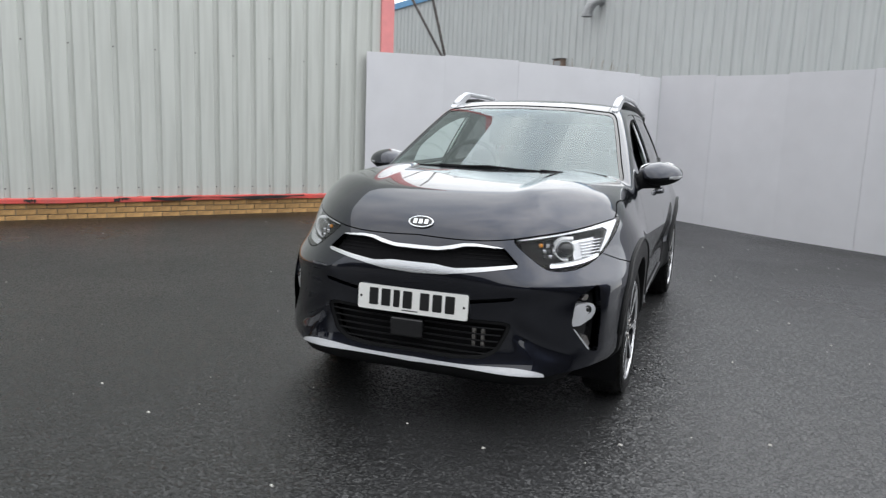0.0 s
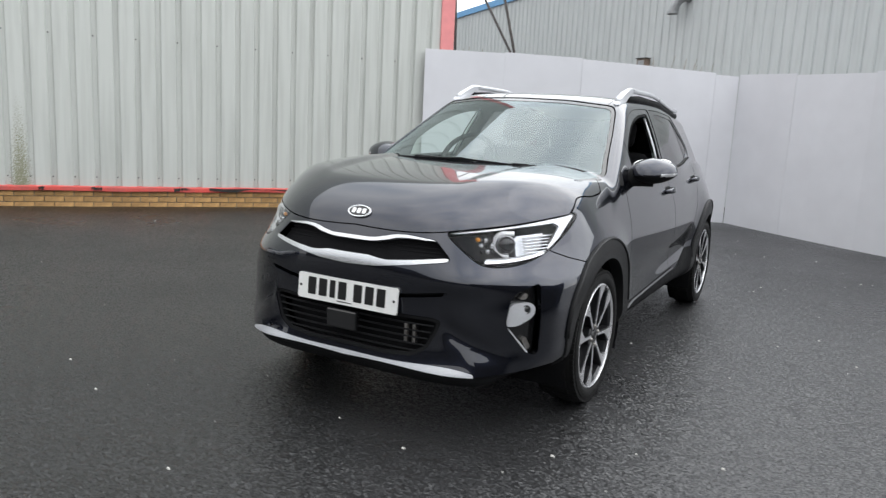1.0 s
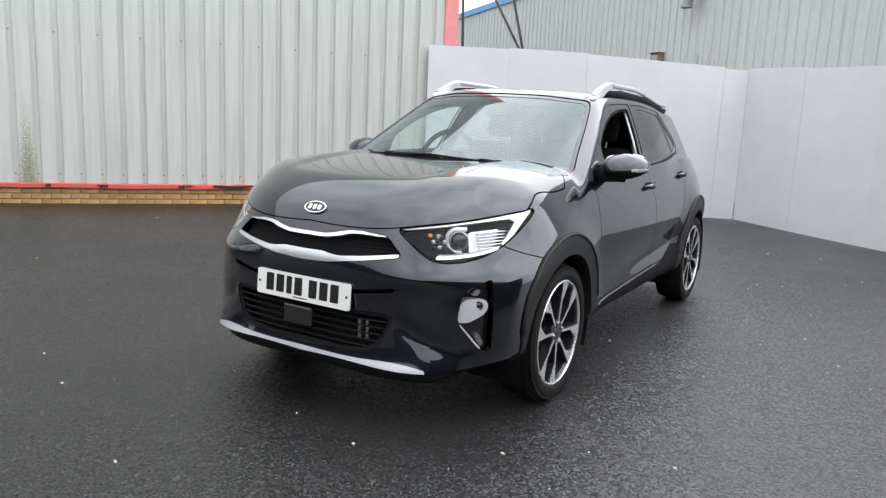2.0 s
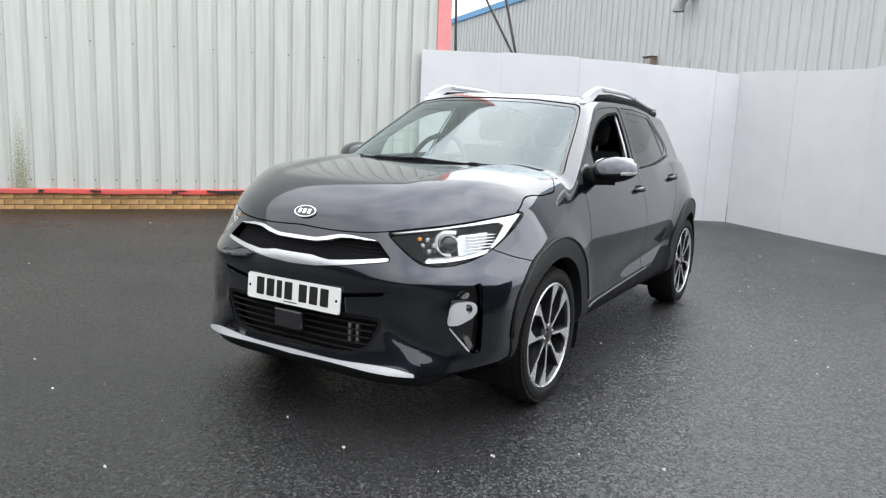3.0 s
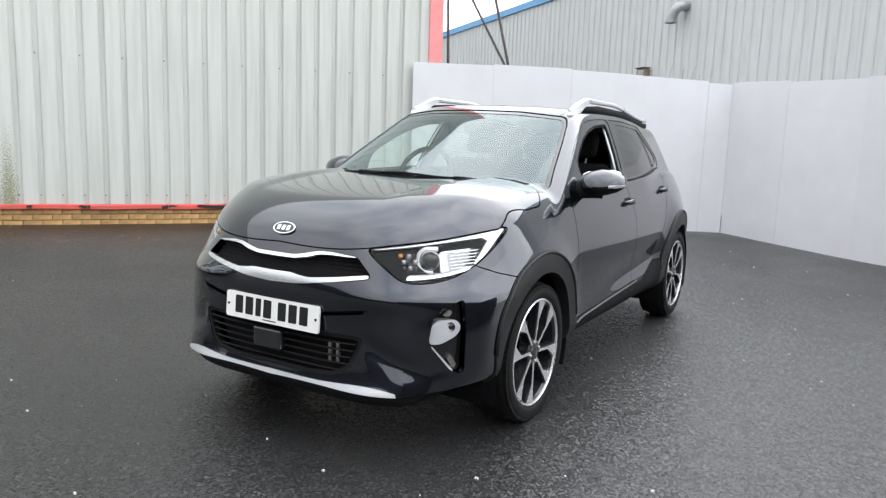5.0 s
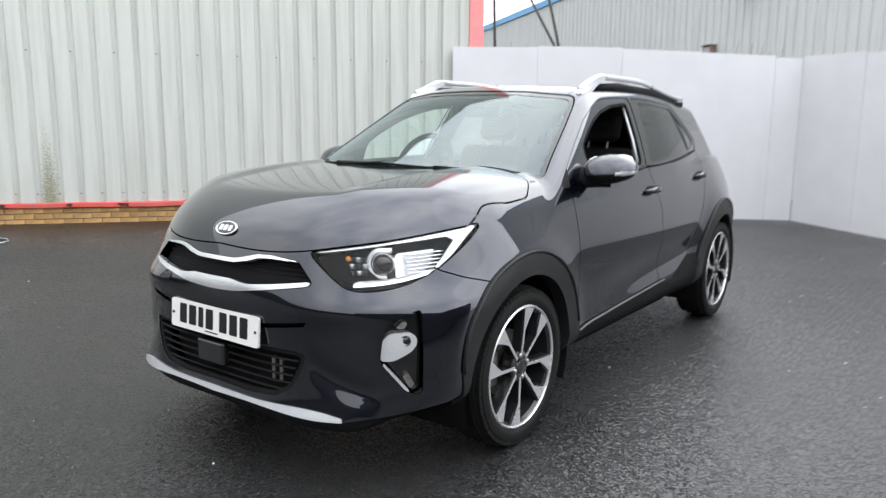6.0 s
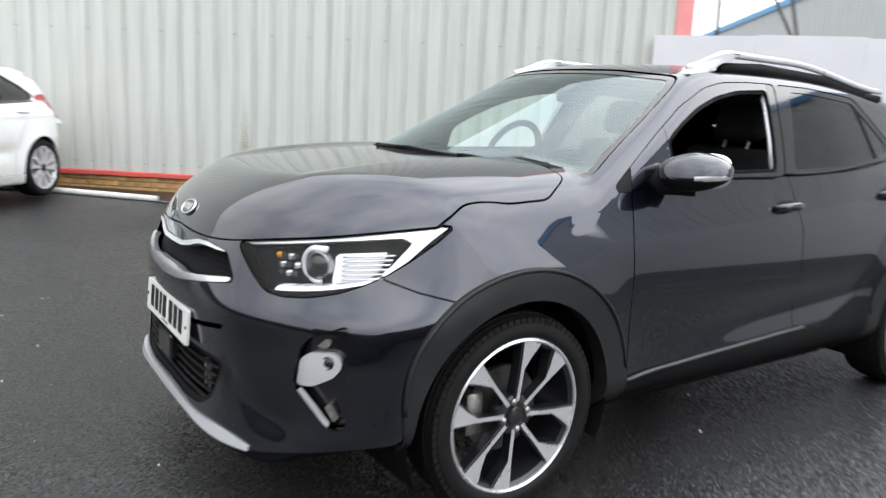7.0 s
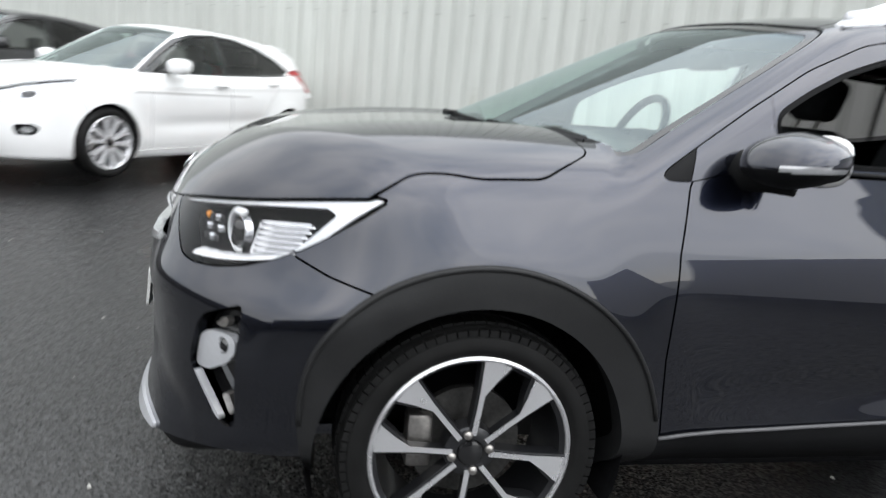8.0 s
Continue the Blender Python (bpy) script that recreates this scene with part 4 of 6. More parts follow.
    for i in range(lug):
        w = turn + 0.3 + 2 * math.pi * i / lug
        bm = bmesh.new()
        lathe(bm, [(0.011, face - 0.03), (0.011, face - 0.002), (0.007, face + 0.002), (0.0, face + 0.003)], 10, "x", (0, 0.047 * math.cos(w), 0.047 * math.sin(w)))
        put("wheel_bolt", bm, STEEL)
    bm = bmesh.new()
    lathe(bm, [(0.05, -0.012), (0.140, -0.012), (0.140, 0.010), (0.05, 0.010)], 40, "x")
    put("brake_disc", bm, BRAKE_DARK)
    bm = bmesh.new()
    box(bm, (-0.03, -0.150, -0.065), (0.030, -0.085, 0.075), bevel=0.012)
    put("brake_caliper", bm, STEEL)
    return hub


def build_crossover():
    car = empty("crossover_car", Matrix())
    tagged(car, "dark grey metallic compact crossover with silver roof rails, parked on asphalt", "car")
    form = crossover_form()
    nose_y = lambda x, z: float(reach(form, x, z))
    m = skin_mesh(form, (-0.03, -0.92, 0.12), (0.95, 3.40, 1.56), 0.012)
    _, m = cut(m, m[0][:, 0])
    gap = 0.005

    # wheel openings and their plastic rings
    front_r = lambda v: np.hypot(v[:, 1], v[:, 2] - 0.320)
    rear_r = lambda v: np.hypot(v[:, 1] - 2.58, v[:, 2] - 0.320)
    for rad in (front_r, rear_r):
        far = lambda v: np.where(v[:, 0] > 0.45, 0, 1.0)
        _, m = cut(m, rad(m[0]) - 0.378 + far(m[0]))
        # ahead of the front wheel the trim narrows to nothing at the foot of the bumper
        thin = (lambda y, z: 0.082 * step((0.66 - z) / 0.42) * (y < 0)) if rad is front_r else (lambda y, z: 0.0)
        ring, m = take(m, lambda v: rad(v) - (0.476 if rad is front_r else 0.487) + thin(v[:, 1], v[:, 2]) + far(v))
        ring, _ = cut(ring, np.where((ring[0][:, 1] < 0) & (rad is front_r), 0.215, 0.16) - ring[0][:, 2])
        both_sides("wheel_arch_trim", shifted(ring, 0.007), ARCH_PLASTIC, car, "grained black plastic arch trim", rim=0.06)
        cy, cr = (0.0, 0.470) if rad is front_r else (2.58, 0.481)
        for sgn in (1, -1):
            bead = []
            for w in np.linspace(radians(12), radians(168), 40):
                y, z = cy - cr * math.cos(w), 0.320 + cr * math.sin(w)
                k = 1 - float(thin(y, z)) / cr
                y, z = cy - k * cr * math.cos(w), 0.320 + k * cr * math.sin(w)
                bead.append((sgn * (float(optimum(form, y, z)) + 0.0075), y, z))
            bm = bmesh.new()
            tube(bm, bead, 0.0065, 8)
            part("arch_bead", bm, ARCH_PLASTIC, car, smooth=60)

    # glass
    screen_line = rounded([(-0.3, 1.04), (0.3, 1.04), (0.712, 1.046), (0.674, 1.13), (0.617, 1.275), (0.566, 1.390), (0.535, 1.424), (0.3, 1.446), (0.0, 1.451), (-0.3, 1.446)], 0.03)
    glass_zone = lambda v: np.where((v[:, 1] < 1.25) & (v[:, 1] > 0.120 + 2.05 * (v[:, 2] - 1.127) + 0.80 * v[:, 0] ** 2 - 0.012), 0, 1.0)
    screen, m = take(m, lambda v: XZ(screen_line)(v) + glass_zone(v), 0.004)
    skin_part("windscreen", whole(shifted(screen, -0.006)), WINDSCREEN, car, "greenish laminated windscreen").visible_shadow = False
    edge_line, _ = take(screen, lambda v: -(XZ(screen_line)(v) + 0.016))
    skin_part("windscreen_seal", whole(shifted(edge_line, -0.004)), GLOSS_BLACK, car)
    side_zone = lambda v: np.where((v[:, 0] > 0.35) & (v[:, 2] > 0.95), 0, 1.0)
    opening = rounded([(0.745, 1.055), (0.745, 1.185), (0.85, 1.250), (0.97, 1.310), (1.10, 1.355), (1.25, 1.386), (1.475, 1.402), (1.385, 1.068)], 0.035)
    frame_f = rounded([(0.432, 1.003), (0.428, 1.022), (0.522, 1.087), (0.682, 1.193), (0.864, 1.304), (1.043, 1.384), (1.171, 1.412), (1.35, 1.424), (1.54, 1.428), (1.435, 1.052), (0.60, 1.030), (0.50, 1.003)], 0.03)
    rear_glass = rounded([(1.515, 1.078), (1.640, 1.404), (1.80, 1.404), (2.18, 1.382), (2.425, 1.195), (2.39, 1.155), (2.20, 1.118), (1.9, 1.094)], 0.035)
    frame_r = rounded([(1.440, 1.052), (1.548, 1.428), (1.80, 1.428), (2.21, 1.404), (2.475, 1.195), (2.42, 1.130), (2.20, 1.092), (1.9, 1.068)], 0.04)
    hole, m = take(m, lambda v: YZ(opening)(v) + side_zone(v))
    both_sides("opening_seal", shifted(rimmed(take(hole, lambda v: -(YZ(opening)(v) + 0.014))[0], 0.02), -0.004), BLACK_PLASTIC, car)
    pane, m = take(m, lambda v: YZ(rear_glass)(v) + side_zone(v))
    for g in both_sides("rear_side_window", shifted(pane, -0.007), PRIVACY_GLASS, car, "dark privacy glass"):
        g.visible_shadow = False
    bar = lambda v: np.abs(v[:, 1] - (2.20 + 0.27 * (1.38 - v[:, 2]))) - 0.012
    both_sides("quarter_light_bar", shifted(cut(pane, bar(pane[0]))[0], -0.003), BLACK_PLASTIC, car)
    trim_piece, m = take(m, lambda v: YZ(frame_r)(v) + side_zone(v), 0.003)
    both_sides("rear_window_frame", shifted(trim_piece, -0.003), GLOSS_BLACK, car, "gloss black window frame", rim=0.04)
    trim_piece, m = take(m, lambda v: YZ(frame_f)(v) + side_zone(v), 0.003)
    front_tri, trim_piece = take(trim_piece, lambda v: v[:, 1] - 0.500 - 0.25 * (v[:, 2] - 1.0), 0.003)
    sail, trim_piece = take(trim_piece, lambda v: v[:, 1] - 0.742)
    both_sides("wing_trim", shifted(front_tri, -0.002), BLACK_PLASTIC, car, "black plastic trim triangle", rim=0.03)
    pillar, trim_piece = take(trim_piece, lambda v: 1.355 + 0.33 * (v[:, 2] - 1.06) - v[:, 1])
    both_sides("mirror_sail", shifted(sail, -0.003), PAINT, car, "grey mirror sail panel", rim=0.03)
    both_sides("door_window_frame", shifted(trim_piece, -0.002), PAINT, car, "grey painted front window frame", rim=0.04)
    both_sides("b_pillar_cover", shifted(pillar, -0.003), GLOSS_BLACK, car, "gloss black pillar cover", rim=0.04)

    # bonnet
    edge_z = spline([0.0, 0.41, 0.49, 0.65, 0.76, 0.9], [0.836, 0.843, 0.856, 0.884, 0.914, 0.95])
    bonnet_line = rounded([(-0.9, -1.2), (0.765, -1.2), (0.765, -0.23), (0.752, -0.185), (0.756, -0.12), (0.768, -0.03), (0.764, 0.132), (0.720, 0.218), (0.684, 0.264), (0.45, 0.185), (0.2, 0.065), (0.0, 0.035), (-0.9, 0.035)], 0.03)

    def bonnet_zone(v):
        lead = np.where(v[:, 1] < -0.19, (edge_z(v[:, 0]) - v[:, 2]), -0.5)
        return np.where(v[:, 2] < 0.80, 1.0, np.maximum(XY(bonnet_line)(v), lead))

    bonnet, m = take(m, bonnet_zone, gap)
    skin_part("bonnet", whole(bonnet), PAINT, car, rim=0.03)
    cowl_line = np.array([(-0.9, -0.01), (0.3, -0.01), (0.6, 0.12), (0.685, 0.275), (0.70, 0.42), (0.62, 0.60), (-0.9, 0.60)])

    def cowl_zone(v):
        ahead = (v[:, 1] - 0.150 - 2.05 * (v[:, 2] - 1.127) - 0.80 * v[:, 0] ** 2) / 2.3
        return np.maximum.reduce([XY(cowl_line)(v), v[:, 0] - 0.63, 1.0 - v[:, 2], v[:, 2] - 1.12, v[:, 1] - 0.335, ahead])

    cowl, m = take(m, cowl_zone)
    both_sides("scuttle_panel", shifted(largest(cowl), -0.008), BLACK_PLASTIC, car, "black plastic scuttle panel", rim=0.04)

    # headlamps
    lamp_line = rounded([(-0.338, 0.836), (-0.318, 0.808), (-0.276, 0.762), (-0.232, 0.724), (-0.178, 0.714), (-0.10, 0.718), (-0.02, 0.733), (0.05, 0.757), (0.11, 0.785), (0.17, 0.823), (0.235, 0.870), (0.287, 0.916), (0.25, 0.922), (0.10, 0.915), (-0.06, 0.90), (-0.2, 0.88), (-0.29, 0.858)], 0.02)
    lamp_zone = lambda v: np.where((v[:, 2] > 0.68) & (v[:, 0] > 0.3), SZ(lamp_line)(v), 1.0)
    lamp, m = take(m, lamp_zone, 0.004)
    lamps = []
    for mm in (lamp, mirrored(lamp)):
        hl = empty("headlamp")
        hl.parent = car
        tagged(hl, "clear headlamp with projector and bright daytime strip")
        flip = mirrored if mm is not lamp else (lambda k: k)
        lens = skin_part("lens", mm, LENS_GLASS, hl, "clear lamp cover")
        lens.visible_shadow = False

        def inset(poly, d, name, mat, label="", rim=0.0):
            piece, _ = take(lamp, lambda v: SZ(rounded(poly, 0.006))(v))
            if len(piece[2]):
                return skin_part(name, flip(shifted(piece, -d)), mat, hl, label, rim=rim)

        skin_part("housing", flip(rimmed(shifted(lamp, -0.062), -0.06)), DEEP_BLACK, hl, "dark lamp housing")
        inset([(-0.335, 0.843), (-0.30, 0.841), (-0.06, 0.868), (0.145, 0.886), (0.172, 0.872), (0.115, 0.808), (0.085, 0.786), (0.10, 0.782), (0.16, 0.822), (0.225, 0.882), (0.28, 0.925), (0.0, 0.92), (-0.29, 0.87)], 0.010, "daytime_strip", WHITE_LENS, "bright white daytime running strip", rim=0.012)
        sgn = -1 if mm is not lamp else 1

        def sheet_in(name, rows, depth, mat, label=""):
            """A smooth strip behind the lens through rows of places, each given along the lamp and in height."""
            bm = bmesh.new()
            grid = []
            for row, d in zip(rows, depth):
                grid.append([bm.verts.new((sgn * p[0], p[1] + d, p[2])) for p in (lamp_point(form, *q) for q in row)])
            for r, q in zip(grid, grid[1:]):
                for i in range(len(r) - 1):
                    bm.faces.new((r[i], r[i + 1], q[i + 1], q[i]) if sgn > 0 else (q[i], q[i + 1], r[i + 1], r[i]))
            return part(name, bm, mat, hl, label, smooth=70)

        foot = [(-0.215 + 0.275 * k, 0.727 + 0.005 * k + 0.030 * k * k) for k in np.linspace(0, 1, 12)]
        sheet_in("lower_strip", [[(a, b) for a, b in foot], [(a, b + 0.009) for a, b in foot], [(a, b + 0.016) for a, b in foot]], [0.014, 0.020, 0.040], CHROME, "pale lower light guide")
        inset([(-0.292, 0.800), (-0.300, 0.838), (-0.120, 0.846), (-0.040, 0.846), (0.090, 0.850), (0.055, 0.775), (-0.18, 0.750), (-0.235, 0.755)], 0.048, "inner_bezel", DEEP_BLACK, "gloss black inner bezel", rim=0.02)
        inset([(-0.050, 0.762), (-0.045, 0.842), (0.105, 0.852), (0.085, 0.800), (0.045, 0.772)], 0.040, "reflector_bowl", WHITE_LENS, "bright reflector bowl", rim=0.01)
        for i in range(3):
            for j in range(3):
                a, b = -0.232 + 0.022 * i, 0.768 + 0.022 * j
                bm = bmesh.new()
                c = Vector(lamp_point(form, a, b))
                box(bm, (sgn * c.x - 0.008, c.y + 0.036, c.z - 0.009), (sgn * c.x + 0.008, c.y + 0.048 + 0.006 * ((i + j) % 2), c.z + 0.009), bevel=0.004)
                part("reflector_facet", bm, CHROME if (i + j) % 2 else GLOSS_BLACK, hl)
        for i in range(6):
            z = 0.764 + 0.012 * i
            bm = bmesh.new()
            tube(bm, [(sgn * p[0], p[1] + 0.030, p[2]) for p in (lamp_point(form, q, z + 0.07 * (q + 0.04)) for q in np.linspace(-0.045, 0.070 + 0.006 * i, 8))], 0.0032, 6)
            part("reflector_rib", bm, CHROME, hl, smooth=60)
        eye = Vector(lamp_point(form, -0.108, 0.796)) + Vector((-0.020, 0.040, 0))
        out = Vector((sgn * 0.45, -0.89, 0)).normalized()
        mt = Matrix.Translation((sgn * eye.x, eye.y, eye.z)) @ out.to_track_quat("Z", "Y").to_matrix().to_4x4()
        bm = bmesh.new()
        lathe(bm, [(0.034, -0.01), (0.033, 0.006), (0.025, 0.016), (0.012, 0.022), (0.0, 0.024)], 28, "z")
        bmesh.ops.transform(bm, matrix=mt, verts=bm.verts[:])
        part("projector_lens", bm, GLOSS_BLACK, hl, "dark projector lens", smooth=60)
        bm = bmesh.new()
        lathe(bm, [(0.034, 0.004), (0.036, 0.010), (0.039, 0.009), (0.041, -0.01)], 28, "z")
        bmesh.ops.transform(bm, matrix=mt, verts=bm.verts[:])
        part("projector_ring", bm, CHROME, hl, smooth=60)
        # the white light guide that hooks round the inner and lower side of the projector
        bm = bmesh.new()
        hook = [(0.030, 0.048)] + [(0.052 * math.cos(w), 0.050 * math.sin(w)) for w in np.linspace(radians(110), radians(285), 16)]
        tube(bm, [mt @ Vector((-sgn * a if sgn < 0 else a, b, 0.008)) for a, b in hook], 0.0105, 8, flat=0.7)
        part("light_guide", bm, LIGHT_GUIDE, hl, "white hooked light guide", smooth=60)
        bm = bmesh.new()
        glim = Vector(lamp_point(form, -0.225, 0.815)) + Vector((-0.012, 0.030, 0))
        ovoid(bm, (sgn * glim.x, glim.y, glim.z), (0.009, 0.009, 0.009))
        part("amber_bulb", bm, AMBER, hl, smooth=60)
        lamps.append(hl)

    # grille between the headlamps, with its two bright bars
    half_out = [(0.0, 0.794), (0.10, 0.794), (0.14, 0.801), (0.21, 0.817), (0.27, 0.819), (0.381, 0.807), (0.452, 0.740), (0.445, 0.727), (0.303, 0.705), (0.14, 0.682), (0.0, 0.676)]
    sym = lambda pts: np.array(pts + [(-a, b) for a, b in pts[::-1] if a > 1e-6])
    nose_zone = lambda fn: (lambda v: np.where(v[:, 1] < -0.45, fn(v), 1.0))
    grille, m = take(m, nose_zone(XZ(rounded(sym(half_out), 0.012))), 0.002)
    gr = empty("upper_grille")
    gr.parent = car
    tagged(gr, "black upper grille framed by two bright bars")
    skin_part("grille_back", whole(rimmed(shifted(grille, -0.035), -0.035)), DEEP_BLACK, gr, "gloss black grille mesh")
    top_bar = [(0.0, 0.794), (0.10, 0.794), (0.14, 0.801), (0.21, 0.817), (0.27, 0.819), (0.381, 0.808), (0.378, 0.801), (0.27, 0.807), (0.22, 0.804), (0.165, 0.789), (0.10, 0.779), (0.0, 0.778)]
    bar, _ = take(grille, XZ(rounded(sym(top_bar), 0.004)))
    skin_part("upper_bar", whole(shifted(bar, 0.004)), CHROME, gr, "satin chrome upper bar", rim=0.02)
    low_bar = [(0.0, 0.722), (0.105, 0.723), (0.15, 0.716), (0.195, 0.713), (0.30, 0.724), (0.445, 0.742), (0.445, 0.724), (0.303, 0.700), (0.14, 0.678), (0.0, 0.672)]
    bar, _ = take(grille, XZ(rounded(sym(low_bar), 0.004)))
    skin_part("lower_bar", whole(shifted(bar, 0.006)), CHROME, gr, "satin chrome lower bar", rim=0.025)
    for i in range(4):
        z = 0.736 + 0.016 * i
        bm = bmesh.new()
        pts = []
        for x in np.linspace(-0.40, 0.40, 15):
            front = -0.825 + 0.14 * x * x + 0.9 * x**4 + (z - 0.70) * 0.28
            pts.append((x, front + 0.030, z))
        tube(bm, pts, 0.004, 6, up=(0, 0, 1))
        part("grille_slat", bm, DEEP_BLACK, gr)

    # front bumper: the slot behind the plate, the lower intake, lamp pockets and the bright lip
    slot = [(0.0, 0.582), (0.26, 0.582), (0.44, 0.608), (0.468, 0.606), (0.435, 0.590), (0.26, 0.564), (0.0, 0.564)]
    piece, m = take(m, nose_zone(XZ(rounded(sym(slot), 0.006))))
    skin_part("bumper_slot", whole(rimmed(shifted(piece, -0.03), -0.03)), DEEP_BLACK, car)
    intake = [(0.0, 0.495), (0.40, 0.500), (0.440, 0.492), (0.433, 0.455), (0.390, 0.367), (0.326, 0.330), (0.197, 0.318), (0.0, 0.320)]
    piece, m = take(m, nose_zone(XZ(rounded(sym(intake), 0.02))))
    ig = empty("lower_grille")
    ig.parent = car
    tagged(ig, "black slatted lower grille")
    skin_part("intake_back", whole(rimmed(shifted(piece, -0.075), -0.075)), DEEP_BLACK, ig)
    frame_in, _ = take(piece, lambda v: -(XZ(rounded(sym(intake), 0.02))(v) + 0.016))
    skin_part("intake_frame", whole(shifted(frame_in, -0.006)), BLACK_PLASTIC, ig, rim=0.03)
    for i in range(5):
        z = 0.350 + 0.028 * i
        lim = 0.36 + 0.012 * i
        bm = bmesh.new()
        pts = [(x, -0.833 + 1.0 * x**4 + 0.02, z) for x in np.linspace(-lim, lim, 17)]
        tube(bm, pts, 0.007, 6, up=(0, 0, 1), flat=0.5)
        part("grille_slat", bm, BLACK_PLASTIC, ig)
    for x in (0.275, 0.315):
        bm = bmesh.new()
        box(bm, (x - 0.008, -0.79, 0.37), (x + 0.008, -0.775, 0.455), bevel=0.003)
        part("radiator_clip", bm, STEEL, ig)
    bm = bmesh.new()
    box(bm, (-0.10, -0.842, 0.385), (0.055, -0.80, 0.470), bevel=0.008)
    part("sensor_cover", bm, GLOSS_BLACK, ig, "black sensor cover")
    pocket = rounded([(0.0, 0.655), (-0.10, 0.616), (-0.124, 0.586), (-0.141, 0.50), (-0.131, 0.470), (-0.05, 0.374), (-0.012, 0.360), (0.010, 0.366), (0.010, 0.645)], 0.012)
    piece, m = take(m, lambda v: np.where((v[:, 2] < 0.68) & (v[:, 0] > 0.55) & (v[:, 1] < -0.4), SP(pocket)(v), 1.0))
    for side, mm in ((1, piece), (-1, mirrored(piece))):
        flip = mirrored if side < 0 else (lambda k: k)
        fog = empty("fog_lamp")
        fog.parent = car
        tagged(fog, "fog lamp in a gloss black pocket with a bright surround")
        skin_part("pocket", flip(rimmed(shifted(piece, -0.05), -0.05)), GLOSS_BLACK, fog, "gloss black pocket")
        sur, _ = take(piece, SP(rounded([(-0.138, 0.478), (-0.128, 0.555), (-0.10, 0.575), (-0.03, 0.578), (-0.008, 0.562), (-0.008, 0.535), (-0.03, 0.508), (-0.09, 0.478)], 0.012)))
        skin_part("surround", flip(shifted(sur, -0.016)), SILVER_PAINT, fog, "bright fog lamp surround", rim=0.03)
        low, _ = take(piece, SP(rounded([(-0.136, 0.466), (-0.124, 0.470), (-0.035, 0.372), (-0.048, 0.366)], 0.003)))
        skin_part("lower_blade", flip(shifted(low, -0.004)), SILVER_PAINT, fog, "thin silver blade", rim=0.02)
        low, _ = take(piece, SP(rounded([(-0.06, 0.42), (-0.035, 0.425), (-0.012, 0.385), (-0.03, 0.375)], 0.003)))
        skin_part("lower_facet", flip(shifted(low, -0.03)), STEEL, fog, rim=0.02)
        up, _ = take(piece, SP(rounded([(-0.085, 0.588), (-0.06, 0.612), (-0.035, 0.615), (-0.05, 0.59)], 0.004)))
        skin_part("upper_facet", flip(shifted(up, -0.02)), STEEL, fog, rim=0.02)
        d = Vector((side * 0.55, -0.83, 0)).normalized()
        seat = Vector(lamp_point(form, -0.048, 0.546)) + Vector((-0.010, 0.020, 0))
        mt = Matrix.Translation((side * seat.x, seat.y, seat.z)) @ d.to_track_quat("Z", "Y").to_matrix().to_4x4()
        bm = bmesh.new()
        lathe(bm, [(0.020, -0.02), (0.020, 0.004), (0.017, 0.008), (0.013, 0.005), (0.008, 0.008), (0.0, 0.009)], 24, "z")
        bmesh.ops.transform(bm, matrix=mt, verts=bm.verts[:])
        part("bulb_lens", bm, GLOSS_BLACK, fog, "dark round fog lens", smooth=50)
    lip_z = spline([0.0, 0.3, 0.56, 0.60], [0.298, 0.301, 0.291, 0.279])
    lip_b = spline([0.0, 0.3, 0.56, 0.60], [0.279, 0.282, 0.273, 0.274])
    under = lambda v: np.where(v[:, 1] < -0.35, v[:, 2] - np.where(v[:, 0] < 0.58, lip_b(v[:, 0]), 0.272 + 0.17 * (v[:, 0] - 0.58)), 1.0)
    piece, m = take(m, under)
    skin_part("under_tray", whole(shifted(piece, -0.03)), BLACK_PLASTIC, car, "black plastic under tray", rim=0.05)
    lip = lambda v: np.where((v[:, 1] < -0.4) & (v[:, 0] < 0.62), v[:, 2] - lip_z(v[:, 0]), 1.0)
    piece, m = take(m, lambda v: np.maximum(lip(v), v[:, 0] - 0.583))
    skin_part("bumper_lip", whole(shifted(piece, 0.010)), SILVER_PAINT, car, "silver bumper lip", rim=0.03)

    # sills
    sill_line = np.array([(0.30, 0.0), (0.30, 0.362), (0.46, 0.368), (1.590, 0.418), (1.605, 0.400), (1.74, 0.402), (2.02, 0.50), (2.10, 0.50), (2.3, 0.0)])
    piece, m = take(m, lambda v: np.where(v[:, 0] > 0.3, YZ(sill_line)(v), 1.0))
    both_sides("sill_trim", shifted(piece, 0.006), BLACK_PLASTIC, car, "grained black plastic sill trim", rim=0.06)
    for sgn in (1, -1):
        bm = bmesh.new()
        pts = [(sgn * (float(optimum(form, y, 0.366 + 0.0442 * (y - 0.46))) + 0.009), y, 0.366 + 0.0442 * (y - 0.46)) for y in np.linspace(0.475, 1.585, 14)]
        tube(bm, pts, 0.0055, 6)
        part("sill_strip", bm, SATIN_GREY, car, "thin satin grey sill strip", smooth=60)

    # bumper, wings, doors
    bumper = rounded([(-1.3, 0.0), (-0.20, 0.0), (-0.20, 0.700), (-0.36, 0.742), (-0.44, 0.774), (-0.46, 0.95), (-1.3, 0.95)], 0.01)
    piece, m = take(m, YZ(bumper), gap)
    skin_part("front_bumper", whole(piece), PAINT, car, rim=0.03)
    rear_b = rounded([(2.86, 0.0), (4.0, 0.0), (4.0, 0.78), (3.0, 0.80), (2.93, 0.70)], 0.03)
    piece, m = take(m, YZ(rear_b), gap)
